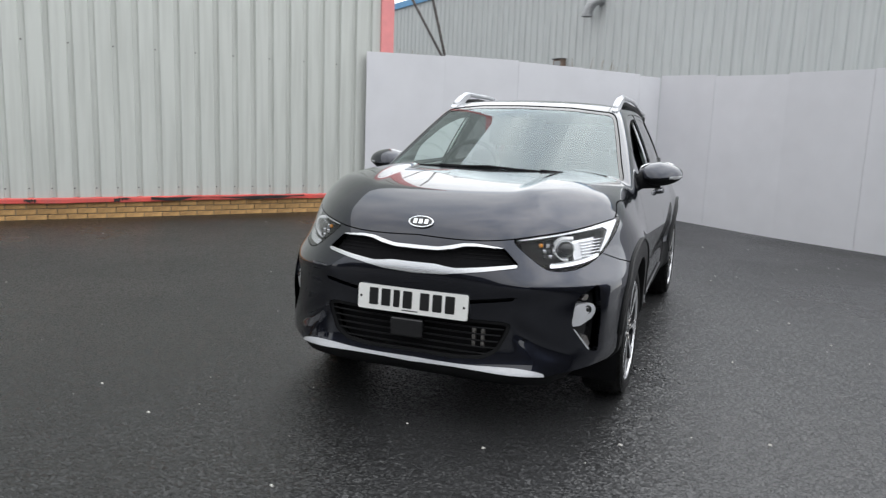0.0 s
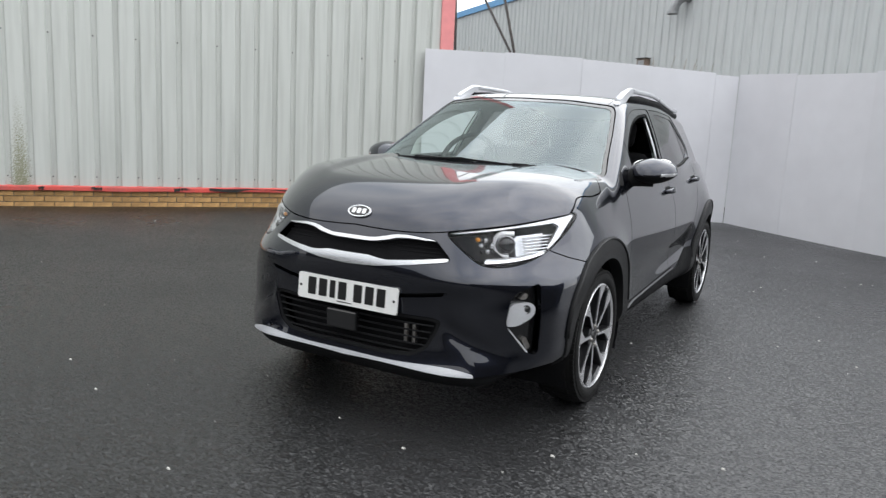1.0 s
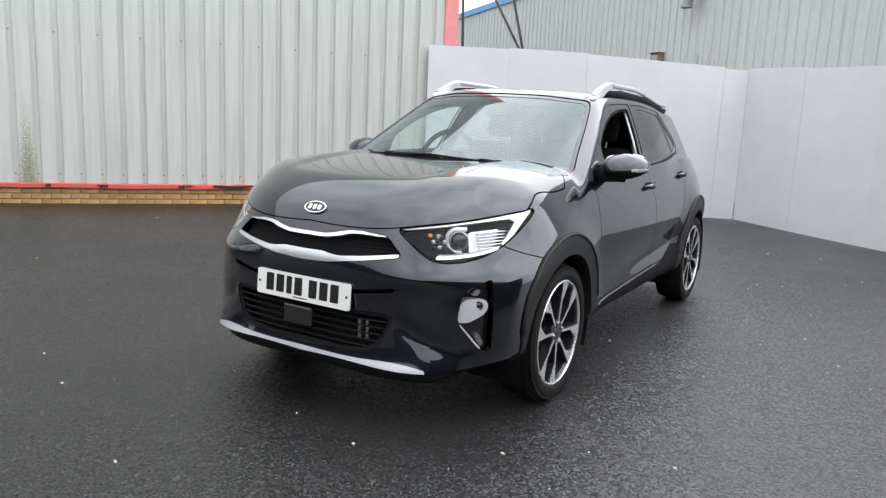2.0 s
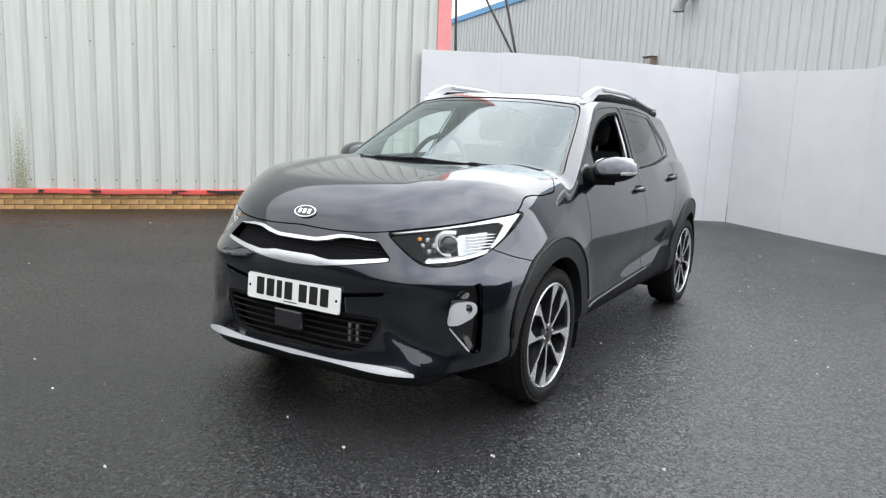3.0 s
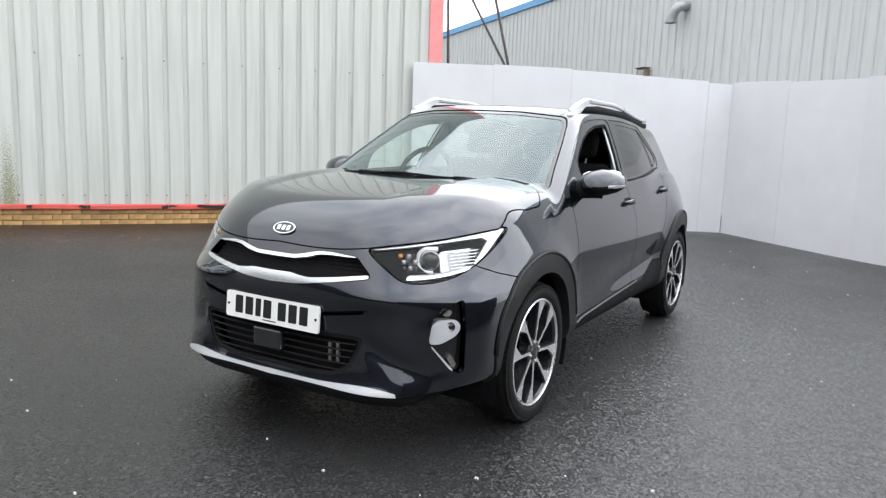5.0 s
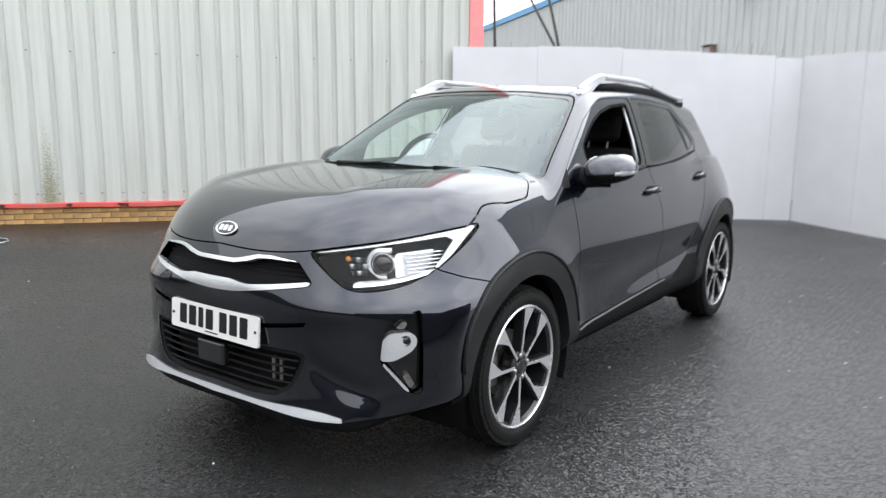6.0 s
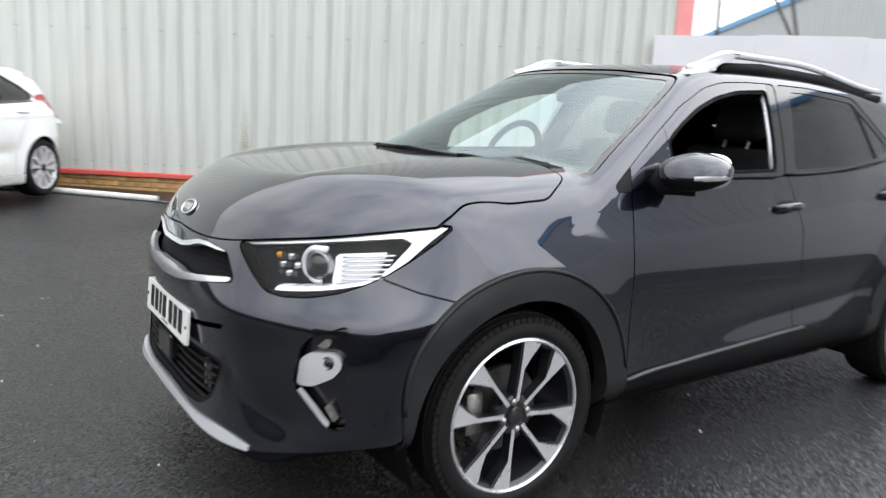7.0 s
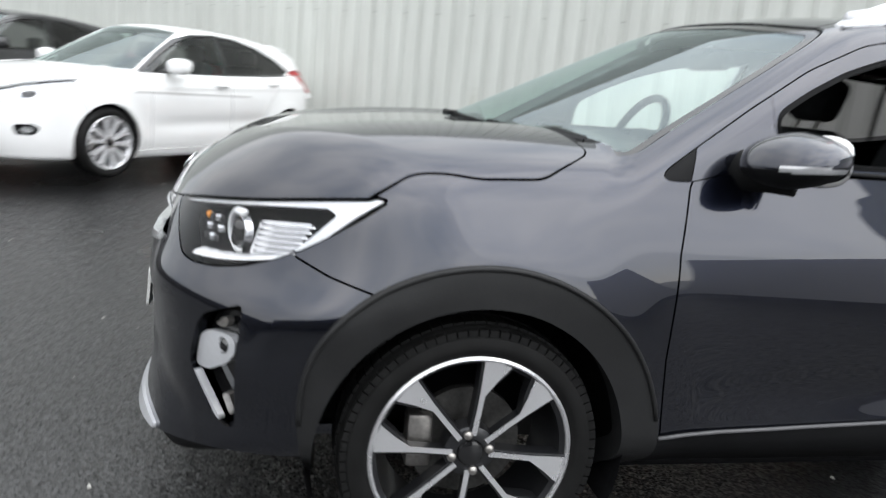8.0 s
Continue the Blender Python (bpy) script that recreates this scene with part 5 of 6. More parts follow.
    skin_part("rear_bumper", whole(piece), BLACK_PLASTIC, car, "black plastic rear bumper", rim=0.03)
    tail_lamp = rounded([(2.93, 0.88), (2.98, 1.05), (3.08, 1.06), (3.5, 1.04), (3.5, 0.90), (3.1, 0.86)], 0.03)
    piece, m = take(m, lambda v: np.where(v[:, 0] > 0.42, YZ(tail_lamp)(v), 1.0), 0.003)
    both_sides("tail_lamp", piece, RED_LENS, car, "red tail lamp", rim=0.03)
    seam_f = [(0.60, 1.12), (0.527, 1.057), (0.497, 0.99), (0.470, 0.832), (0.466, 0.572), (0.482, 0.373), (0.484, 0.0)]
    wing = np.array([(-1.3, 0.0), (-1.3, 1.3), (0.60, 1.3)] + seam_f)
    low_body = lambda v: np.where(v[:, 0] > 0.3, 0, 1.0)
    piece, m = take(m, lambda v: YZ(wing)(v) + low_body(v) + np.where(v[:, 2] > 1.075, 1.0, 0.0), gap)
    both_sides("front_wing", piece, PAINT, car, rim=0.03)
    mid = [(1.455, 1.12), (1.45, 1.05), (1.490, 0.842), (1.478, 0.753), (1.520, 0.487), (1.535, 0.0)]
    belt_top = lambda v: np.where(v[:, 2] > 1.15, 1.0, 0.0)
    door = np.array(seam_f[::-1] + mid)
    piece, m = take(m, lambda v: YZ(door)(v) + low_body(v) + belt_top(v), gap)
    door_f = both_sides("front_door", piece, PAINT, car, rim=0.03)
    door = np.array(mid[::-1] + [(2.42, 1.15), (2.40, 1.06), (2.32, 0.93), (2.16, 0.76), (2.06, 0.60), (1.98, 0.42), (1.95, 0.0)])
    piece, m = take(m, lambda v: YZ(door)(v) + low_body(v) + belt_top(v), gap)
    door_r = both_sides("rear_door", piece, PAINT, car, rim=0.03)
    roof, m = take(m, lambda v: np.where(v[:, 2] > 1.38, v[:, 0] - 0.505, 1.0), 0.004)
    skin_part("roof", whole(roof), PAINT, car, rim=0.02)
    lining = shifted(roof, -0.035)
    skin_part("headlining", whole((lining[0], -lining[1], lining[2][:, ::-1])), LINING, car, "pale grey headlining")
    hatch = lambda v: np.where((v[:, 1] > 2.75), v[:, 0] - 0.60, 1.0)
    piece, m = take(m, hatch, gap)
    skin_part("tailgate", whole(piece), PAINT, car, rim=0.02)
    both_sides("body_side", m, PAINT, car, rim=0.03)

    # belt strips along the foot of the side windows
    surf = lambda y, z: float(optimum(form, y, z))
    for sgn in (1, -1):
        for a, b in ((0.72, 1.40), (1.43, 2.34)):
            pts = []
            for y in np.linspace(a, b, 14):
                z = 1.050 if y < 1.4 else 1.060 + 0.075 * step((y - 1.5) / 1.2)
                pts.append((sgn * (surf(y, z) + 0.004), y, z))
            bm = bmesh.new()
            tube(bm, pts, 0.010, 6, flat=0.6, up=(0, 0, 1))
            part("belt_strip", bm, BLACK_PLASTIC, car, smooth=60)

        # the bright guide at the back of the open front window
        bm = bmesh.new()
        tube(bm, [(sgn * (surf(1.372 + 0.27 * (z - 1.06), z) - 0.022), 1.372 + 0.27 * (z - 1.06), z) for z in (1.05, 1.2, 1.3, 1.39)], 0.008, 6)
        part("window_guide", bm, SILVER_PAINT, car, "bright window guide", smooth=60)

    for sgn in (1, -1):
        build_mirror(car, sgn)
        for y, z, door_ob in ((1.40, 0.935, door_f), (2.27, 0.972, door_r)):
            build_handle(door_ob[0 if sgn > 0 else 1], sgn, surf(y, z), y, z)
        build_rail(car, sgn, form)
        for y in (0.0, 2.58):
            wheel("wheel", car, sgn, y, turn=radians(85 - 8 * (y > 1)) + (0.9 if sgn < 0 else 0.0))
            bm = bmesh.new()
            lathe(bm, [(0.395, 0.42), (0.400, 0.60), (0.395, 0.835)], 48, "x", (0, y, 0.32))
            for v in [v for v in bm.verts if v.co.z < 0.12]:
                bm.verts.remove(v)
            part("arch_liner", mirror_bm(bm) if sgn < 0 else bm, DEEP_BLACK, car)
    bm = bmesh.new()
    box(bm, (-0.64, 0.42, 0.165), (0.64, 2.14, 0.42), bevel=0.02)
    part("floor_pan", bm, DEEP_BLACK, car)
    bm = bmesh.new()
    box(bm, (-0.43, -0.60, 0.20), (0.43, 0.415, 0.80), bevel=0.02)
    part("engine_undertray", bm, DEEP_BLACK, car)
    bm = bmesh.new()
    box(bm, (-0.43, 2.145, 0.22), (0.43, 3.2, 0.7), bevel=0.02)
    part("rear_undertray", bm, DEEP_BLACK, car)
    build_plate(car, nose_y(0.0, 0.547))
    build_cabin(car)
    build_wipers(car, form)
    # oval emblem on the bonnet's leading edge
    em = empty("bonnet_emblem")
    em.parent = car
    tagged(em, "small oval bright emblem")
    mt = Matrix.Translation((0, nose_y(0, 0.888) - 0.002, 0.888)) @ pose(0, 0, 0, 52, 0, 0)
    bm = bmesh.new()
    ring = [mt @ Vector((0.056 * math.cos(w), 0.027 * math.sin(w), 0.003)) for w in np.linspace(0, 2 * math.pi, 33)[:-1]]
    tube(bm, ring, 0.004, 6, closed=True)
    part("rim", bm, CHROME, em, smooth=60)
    bm = bmesh.new()
    prism(bm, [(0.054 * math.cos(w), 0.025 * math.sin(w)) for w in np.linspace(0, 2 * math.pi, 33)[:-1]], 0.004, mt)
    part("field", bm, GLOSS_BLACK, em)
    for x in (-0.026, 0.0, 0.026):
        bm = bmesh.new()
        prism(bm, rounded([(x - 0.009, -0.012), (x + 0.009, -0.012), (x + 0.009, 0.012), (x - 0.009, 0.012)], 0.004), 0.003, mt @ Matrix.Translation((0, 0, 0.004)))
        part("raised_bar", bm, CHROME, em)
    return car


def reach(form, x, z):
    """How far forward a body comes at a height and a distance from its middle."""
    y = np.linspace(-1.0, 0.0, 2001)
    f = form(np.stack([np.full_like(y, x), y, np.full_like(y, z)], -1))
    return y[np.argmax(f < 0)]


def optimum(form, y, z):
    """The half-width of a body at a height and a place along it."""
    x = np.linspace(0.2, 1.0, 401)
    f = form(np.stack([x, np.full_like(x, y), np.full_like(x, z)], -1))
    i = np.argmax(f > 0)
    return x[i]


def lamp_point(form, along, z):
    """The place on the lamp's surface at a length along the lamp and a height."""
    x = np.linspace(0.25, 1.0, 751)
    f = form(np.stack([x, (along - 0.6 * x) / 0.8, np.full_like(x, z)], -1))
    i = np.nonzero(f < 0)[0]
    k = x[i[-1]] if len(i) else 0.6
    return float(k), float((along - 0.6 * k) / 0.8), z


def build_mirror(car, sgn):
    mi = empty("door_mirror")
    mi.parent = car
    tagged(mi, "grey door mirror with a black foot and indicator strip")

    def put(name, bm, mat, label="", smooth=60):
        return part(name, mirror_bm(bm) if sgn < 0 else bm, mat, mi, label, smooth=smooth)

    rot = pose(0, 0, 0, 0, -4, 24)
    c = Vector((0.872, 0.690, 1.080))

    def shell(cond, grow=1.0):
        bm = bmesh.new()
        ovoid(bm, c, (0.124 * grow, 0.088 * grow, 0.068 * grow), (0.88, 0.86), rot, 56, 44)
        for v in bm.verts:
            q = rot.to_3x3().inverted() @ (v.co - c)
            # taller inboard of the tip, flat towards the glass at the back
            q.z *= 1.0 - 0.22 * max(0, q.x / 0.128) - 0.10 * max(0, -q.x / 0.128)
            # the front face leans back towards the top
            q.y += 0.40 * max(0.0, q.z + 0.02)
            if q.y > 0.045:
                q.y = 0.045 + (q.y - 0.045) * 0.2
            v.co = c + rot.to_3x3() @ q
        bmesh.ops.delete(bm, geom=[f for f in bm.faces if not cond(rot.to_3x3().inverted() @ (f.calc_center_median() - c))], context="FACES")
        return bm

    put("cap", shell(lambda q: q.z > -0.020), PAINT)
    put("lower_case", shell(lambda q: q.z <= -0.016, 0.992), BLACK_PLASTIC, "black plastic lower case")
    put("indicator", shell(lambda q: -0.027 < q.z < -0.012 and q.x > 0.02 and q.y < 0.02, 1.008), WHITE_LENS, "clear indicator strip")
    bm = bmesh.new()
    ovoid(bm, c + rot.to_3x3() @ Vector((0, 0.058, 0)), (0.110, 0.006, 0.062), (0.6, 0.7), rot)
    put("mirror_glass", bm, MIRROR, "mirror glass")
    bm = bmesh.new()
    tube(bm, [(0.745, 0.625, 1.045), (0.775, 0.645, 1.032), (0.815, 0.690, 1.030), (0.862, 0.715, 1.034)], [0.050, 0.042, 0.036, 0.040], 14, flat=0.55, up=(0, 1, 0))
    put("foot", bm, BLACK_PLASTIC, "black mirror foot")


def build_handle(door, sgn, x, y, z):
    ha = empty("door_handle")
    ha.parent = door
    tagged(ha, "grey painted pull handle")

    def put(name, bm, mat, label=""):
        return part(name, mirror_bm(bm) if sgn < 0 else bm, mat, ha, label, smooth=60)

    bm = bmesh.new()
    tube(bm, [(x - 0.005, y - 0.095, z - 0.006), (x + 0.022, y - 0.075, z - 0.003), (x + 0.034, y - 0.03, z), (x + 0.035, y + 0.03, z + 0.002), (x + 0.024, y + 0.075, z + 0.004), (x - 0.005, y + 0.095, z + 0.004)], [0.011, 0.015, 0.017, 0.017, 0.015, 0.011], 12, flat=0.65, up=(1, 0, 0))
    put("grip", bm, PAINT)
    bm = bmesh.new()
    ovoid(bm, (x - 0.004, y, z - 0.012), (0.010, 0.074, 0.036), (0.8, 0.9))
    put("hand_cup", bm, BLACK_PLASTIC)
    bm = bmesh.new()
    ovoid(bm, (x + 0.004, y - 0.012, z - 0.034), (0.006, 0.016, 0.008), (0.8, 0.9), nu=16, nv=10)
    put("cup_edge", bm, SILVER_PAINT, "small bright edge under the grip")


def build_rail(car, sgn, form):
    ra = empty("roof_rail")
    ra.parent = car
    tagged(ra, "silver roof rail with a gap over the roof")
    ys = np.linspace(0.0, 1.0, 25)
    path, rad = [], []
    for k in ys:
        y = 1.03 + 1.50 * k
        top = 1.452 + 0.080 * step(k / 0.16) - 0.078 * step((k - 0.45) / 0.55)
        path.append((sgn * (0.535 + 0.012 * k), y, top))
        rad.append(0.016 + 0.010 * bell((k - 0.03) / 0.08) - 0.003 * k)
    bm = bmesh.new()
    tube(bm, path, rad, 12, flat=0.72, up=(1, 0, 0))
    part("bar", bm, SILVER_PAINT, ra, smooth=60)
    for a, b in ((1.04, 1.24), (2.36, 2.54)):
        bm = bmesh.new()
        side = [(1.00, 1.425), (1.01, 1.447), (1.08, 1.484), (1.16, 1.515), (1.24, 1.533), (1.34, 1.538), (1.28, 1.514), (1.20, 1.486), (1.14, 1.450)] if a < 2 else [(a, 1.40), (a, 1.435), (b, 1.435), (b, 1.40)]
        prism(bm, rounded(side, 0.03, 5), 0.040, Matrix.Translation((sgn * 0.535 - 0.020, 0, 0)) @ Matrix(((0, 0, 1, 0), (1, 0, 0, 0), (0, 1, 0, 0), (0, 0, 0, 1))), bevel=0.006)
        part("rail_foot", bm, SILVER_PAINT if a < 2 else BLACK_PLASTIC, ra, smooth=60)
    bm = bmesh.new()
    tube(bm, [(sgn * 0.535, y, z) for y, z in ((1.22, 1.470), (1.5, 1.488), (2.0, 1.474), (2.45, 1.425))], 0.024, 8, flat=0.6, up=(1, 0, 0))
    part("roof_gutter", bm, BLACK_PLASTIC, ra, smooth=60)


def build_plate(car, front):
    pl = empty("number_plate")
    pl.parent = car
    tagged(pl, "white number plate with dark bars")
    mt = Matrix.Translation((0, front - 0.006, 0.547)) @ pose(0, 0, 0, 86, 0, 0)
    bm = bmesh.new()
    prism(bm, rounded([(-0.26, -0.0555), (0.26, -0.0555), (0.26, 0.0555), (-0.26, 0.0555)], 0.010), 0.008, mt, bevel=0.002)
    part("plate", bm, PLATE_WHITE, pl)
    x = -0.205
    for i in range(7):
        if i == 4:
            x += 0.022
        w = 0.030 if i == 2 else 0.044
        bm = bmesh.new()
        prism(bm, rounded([(x, -0.038), (x + w, -0.038), (x + w, 0.038), (x, 0.038)], 0.005), 0.001, mt @ Matrix.Translation((0, 0.004, 0.008)))
        part("bar", bm, PLATE_BLACK, pl)
        x += w + 0.015
    bm = bmesh.new()
    prism(bm, [(-0.045, -0.046), (0.03, -0.046), (0.03, -0.042), (-0.045, -0.042)], 0.001, mt @ Matrix.Translation((0, 0, 0.008)))
    part("small_bar", bm, BLACK_PLASTIC, pl)
    for x in (-0.245, 0.243):
        bm = bmesh.new()
        lathe(bm, [(0.006, 0), (0.005, 0.003), (0, 0.004)], 10, "z")
        bmesh.ops.transform(bm, matrix=mt @ Matrix.Translation((x, 0, 0.008)), verts=bm.verts[:])
        part("screw_cap", bm, PLATE_BLACK, pl)


def build_seat(car, x, y):
    se = empty("front_seat")
    se.parent = car
    tagged(se, "charcoal cloth seat with a headrest")
    bm = bmesh.new()
    box(bm, (x - 0.25, y - 0.28, 0.45), (x + 0.25, y + 0.26, 0.62), bevel=0.05, segments=3)
    part("cushion", bm, SEAT_CLOTH, se, smooth=60)
    bm = bmesh.new()
    m = Matrix.Translation((x, y + 0.26, 0.56)) @ pose(0, 0, 0, -20, 0, 0)
    box(bm, (-0.24, -0.06, 0), (0.24, 0.08, 0.62), m, bevel=0.055, segments=3)
    part("backrest", bm, SEAT_CLOTH, se, smooth=60)
    bm = bmesh.new()
    box(bm, (-0.125, -0.055, 0.66), (0.125, 0.045, 0.84), m, bevel=0.045, segments=3)
    part("headrest", bm, SEAT_CLOTH, se, smooth=60)
    for k in (-0.06, 0.06):
        bm = bmesh.new()
        tube(bm, [m @ Vector((k, 0, 0.58)), m @ Vector((k, 0, 0.70))], 0.007, 8)
        part("headrest_post", bm, STEEL, se)


def build_cabin(car):
    # dashboard: a rounded ledge under the windscreen
    bm = bmesh.new()
    prof = [(0.50, 1.040), (0.62, 1.055), (0.80, 1.045), (0.90, 1.000), (0.93, 0.94), (0.90, 0.80), (0.80, 0.62), (0.45, 0.60)]
    rings = []
    for x in np.linspace(-0.70, 0.70, 23):
        hump = 0.035 * bell((x + 0.36) / 0.16)
        rings.append([bm.verts.new((x, y, z + (hump if 0.7 < y < 0.92 and z > 0.9 else 0))) for y, z in prof])
    for r, q in zip(rings, rings[1:]):
        for i in range(len(prof)):
            j = (i + 1) % len(prof)
            bm.faces.new((r[i], r[j], q[j], q[i]))
    bm.faces.new(rings[0])
    bm.faces.new(rings[-1][::-1])
    bmesh.ops.recalc_face_normals(bm, faces=bm.faces[:])
    part("dashboard", bm, DASH, car, "charcoal dashboard", smooth=45)
    # steering wheel on the far side from the passenger
    sw = empty("steering_wheel")
    sw.parent = car
    tagged(sw, "black steering wheel")
    mt = Matrix.Translation((-0.36, 0.885, 1.045)) @ pose(0, 0, 0, 66, 0, 0)
    bm = bmesh.new()
    tube(bm, [mt @ Vector((0.185 * math.cos(w), 0.182 * math.sin(w), 0)) for w in np.linspace(0, 2 * math.pi, 41)[:-1]], 0.016, 10, closed=True)
    part("wheel_rim", bm, BLACK_PLASTIC, sw, smooth=60)
    bm = bmesh.new()
    ovoid(bm, mt @ Vector((0, -0.01, -0.02)), (0.085, 0.03, 0.065), (0.7, 0.7), pose(0, 0, 0, -24, 0, 0))
    part("airbag_boss", bm, DASH, sw, smooth=60)
    for a in (0, math.pi, -math.pi / 2):
        bm = bmesh.new()
        tube(bm, [mt @ Vector((0.06 * math.cos(a), 0.06 * math.sin(a), -0.01)), mt @ Vector((0.18 * math.cos(a), 0.18 * math.sin(a), 0))], 0.017, 8, flat=0.5)
        part("wheel_arm", bm, DASH, sw, smooth=60)
    build_seat(car, 0.36, 1.17)
    build_seat(car, -0.36, 1.17)
    be = empty("rear_bench")
    be.parent = car
    tagged(be, "charcoal cloth rear bench")
    bm = bmesh.new()
    box(bm, (-0.62, 1.95, 0.42), (0.62, 2.42, 0.64), bevel=0.05)
    part("cushion", bm, SEAT_CLOTH, be, smooth=60)
    bm = bmesh.new()
    m = Matrix.Translation((0, 2.42, 0.58)) @ pose(0, 0, 0, -18, 0, 0)
    box(bm, (-0.62, -0.05, 0), (0.62, 0.09, 0.58), m, bevel=0.05)
    part("backrest", bm, SEAT_CLOTH, be, smooth=60)
    for x in (-0.36, 0.36):
        bm = bmesh.new()
        box(bm, (x - 0.11, -0.04, 0.58), (x + 0.11, 0.05, 0.74), m, bevel=0.04)
        part("headrest", bm, SEAT_CLOTH, be, smooth=60)
    # inner door faces
    for sgn in (1, -1):
        for a, b in ((0.62, 1.40), (1.50, 2.10)):
            bm = bmesh.new()
            box(bm, (sgn * 0.715 - 0.02, a, 0.40), (sgn * 0.715 + 0.02, b, 1.035), bevel=0.015)
            part("door_card", bm, DASH, car, "charcoal door card", smooth=60)
    # rear-view mirror
    bm = bmesh.new()
    box(bm, (-0.115, 0.93, 1.315), (0.115, 0.965, 1.375), bevel=0.014, segments=3)
    part("rear_view_mirror", bm, BLACK_PLASTIC, car, smooth=60)
    bm = bmesh.new()
    tube(bm, [(0, 0.945, 1.37), (0, 0.93, 1.385)], 0.02, 10)
    part("mirror_stem", bm, BLACK_PLASTIC, car)


def build_wipers(car, form):
    def on_glass(x, z, off=0.006):
        y = 0.120 + 2.05 * (z - 1.127) + 0.80 * x * x
        return Vector((x, y - 0.48 * off, z + 0.87 * off))

    for (xa, za), (xb, zb), pivot in (((0.05, 1.098), (-0.56, 1.074), (0.10, 0.050, 1.068)), ((0.60, 1.066), (0.02, 1.098), (0.60, 0.27, 1.040))):
        wi = empty("wiper")
        wi.parent = car
        tagged(wi, "black windscreen wiper")
        bm = bmesh.new()
        n = 12
        tube(bm, [on_glass(xa + (xb - xa) * i / n, za + (zb - za) * i / n) for i in range(n + 1)], 0.006, 6)
        part("blade", bm, BLACK_PLASTIC, wi)
        bm = bmesh.new()
        mid = on_glass((xa + xb) / 2, (za + zb) / 2, 0.014)
        tube(bm, [Vector(pivot), Vector(pivot) + Vector((0, 0.01, 0.025)), mid], [0.011, 0.010, 0.006], 8)
        part("arm", bm, BLACK_PLASTIC, wi)


CROSSOVER = build_crossover()


# ---- the cars parked by the steel wall ----
def hatchback_form(tall=1.0):
    """The outer skin of a five-door hatchback, negative inside. Front axle at y = 0, nose towards -y."""
    nose = spline([0.15, 0.30, 0.50, 0.65, 0.75, 0.86], [-0.84, -0.895, -0.905, -0.885, -0.835, -0.66])
    tail = spline([0.2, 0.4, 0.7, 0.95, 1.15], [3.30, 3.40, 3.42, 3.36, 3.24])
    flank = spline([0.15, 0.30, 0.50, 0.66, 0.80, 0.92, 1.02], [0.825, 0.872, 0.884, 0.893, 0.886, 0.855, 0.815])
    hood = spline([-0.90, -0.78, -0.60, -0.20, 0.20, 0.50], [0.715, 0.790, 0.865, 0.950, 0.998, 1.008])
    deck = spline([0.3, 1.0, 2.0, 3.0], [0.985, 0.99, 1.03, 1.07])
    roof = spline([0.9, 1.2, 1.7, 2.2, 2.8, 3.2], [1.425, 1.467, 1.492, 1.475, 1.405, 1.335])

    def skin(p):
        x, y, z = np.abs(p[..., 0]), p[..., 1], p[..., 2] / tall
        rf, rr = np.hypot(y, z - 0.32), np.hypot(y - 2.648, z - 0.32)
        side = flank(z) - 0.06 * step((-y - 0.2) / 0.7) - 0.06 * step((y - 2.7) / 0.7)
        side = side + 0.022 * bell(np.maximum(rf - 0.36, 0) / 0.07) + 0.022 * bell(np.maximum(rr - 0.36, 0) / 0.07)
        side = side + 0.010 * bell((z - 0.83 - 0.03 * y) / 0.03) * step((y - 0.4) / 0.5) - 0.014 * bell((z - 0.46 - 0.03 * y) / 0.07) * step((y - 0.4) / 0.5) * step((2.3 - y) / 0.3)
        q = np.minimum(x, 1.0)
        f_front = (nose(z) + 0.12 * q**2 + 0.75 * q**4 - y) / np.sqrt(1 + (0.24 * q + 3.0 * q**3) ** 2)
        top = np.where(y < 0.6, hood(y), hood(np.full_like(y, 0.6))) - 0.04 * x**2 - 0.045 * x**4 + 0.008 * bell((x - 0.5) / 0.05)
        top = top + (deck(y) - top) * step((y - 0.35) / 0.6)
        body = smax(smax(f_front, (x - side) * 0.97, 0.08), (z - top) * 0.95, 0.05)
        body = smax(body, y - (tail(z) - 0.16 * x**2 - 0.45 * x**4), 0.08)
        body = smax(body, 0.17 - z, 0.04)
        glass = (0.10 + 2.15 * (z - 1.0) + 0.75 * x**2 - y) / np.sqrt(5.6 + 2.2 * x**2)
        tumble = (x - (0.805 - 0.36 * (z - 1.0) - 0.30 * np.maximum(z - 1.0, 0) ** 2 - 0.10 * step((y - 1.8) / 1.5))) * 0.92
        cap = (z - (roof(y) - 0.12 * x**2 - 0.10 * x**4)) * 0.97
        hatch = (y - (3.22 - 0.62 * (z - 1.25) - 0.30 * x**2)) * 0.85
        house = np.maximum(smax(smax(glass, cap, 0.05), smax(tumble, hatch, 0.08), 0.05), 0.8 - z)
        return smin(body, house, 0.02)

    return skin


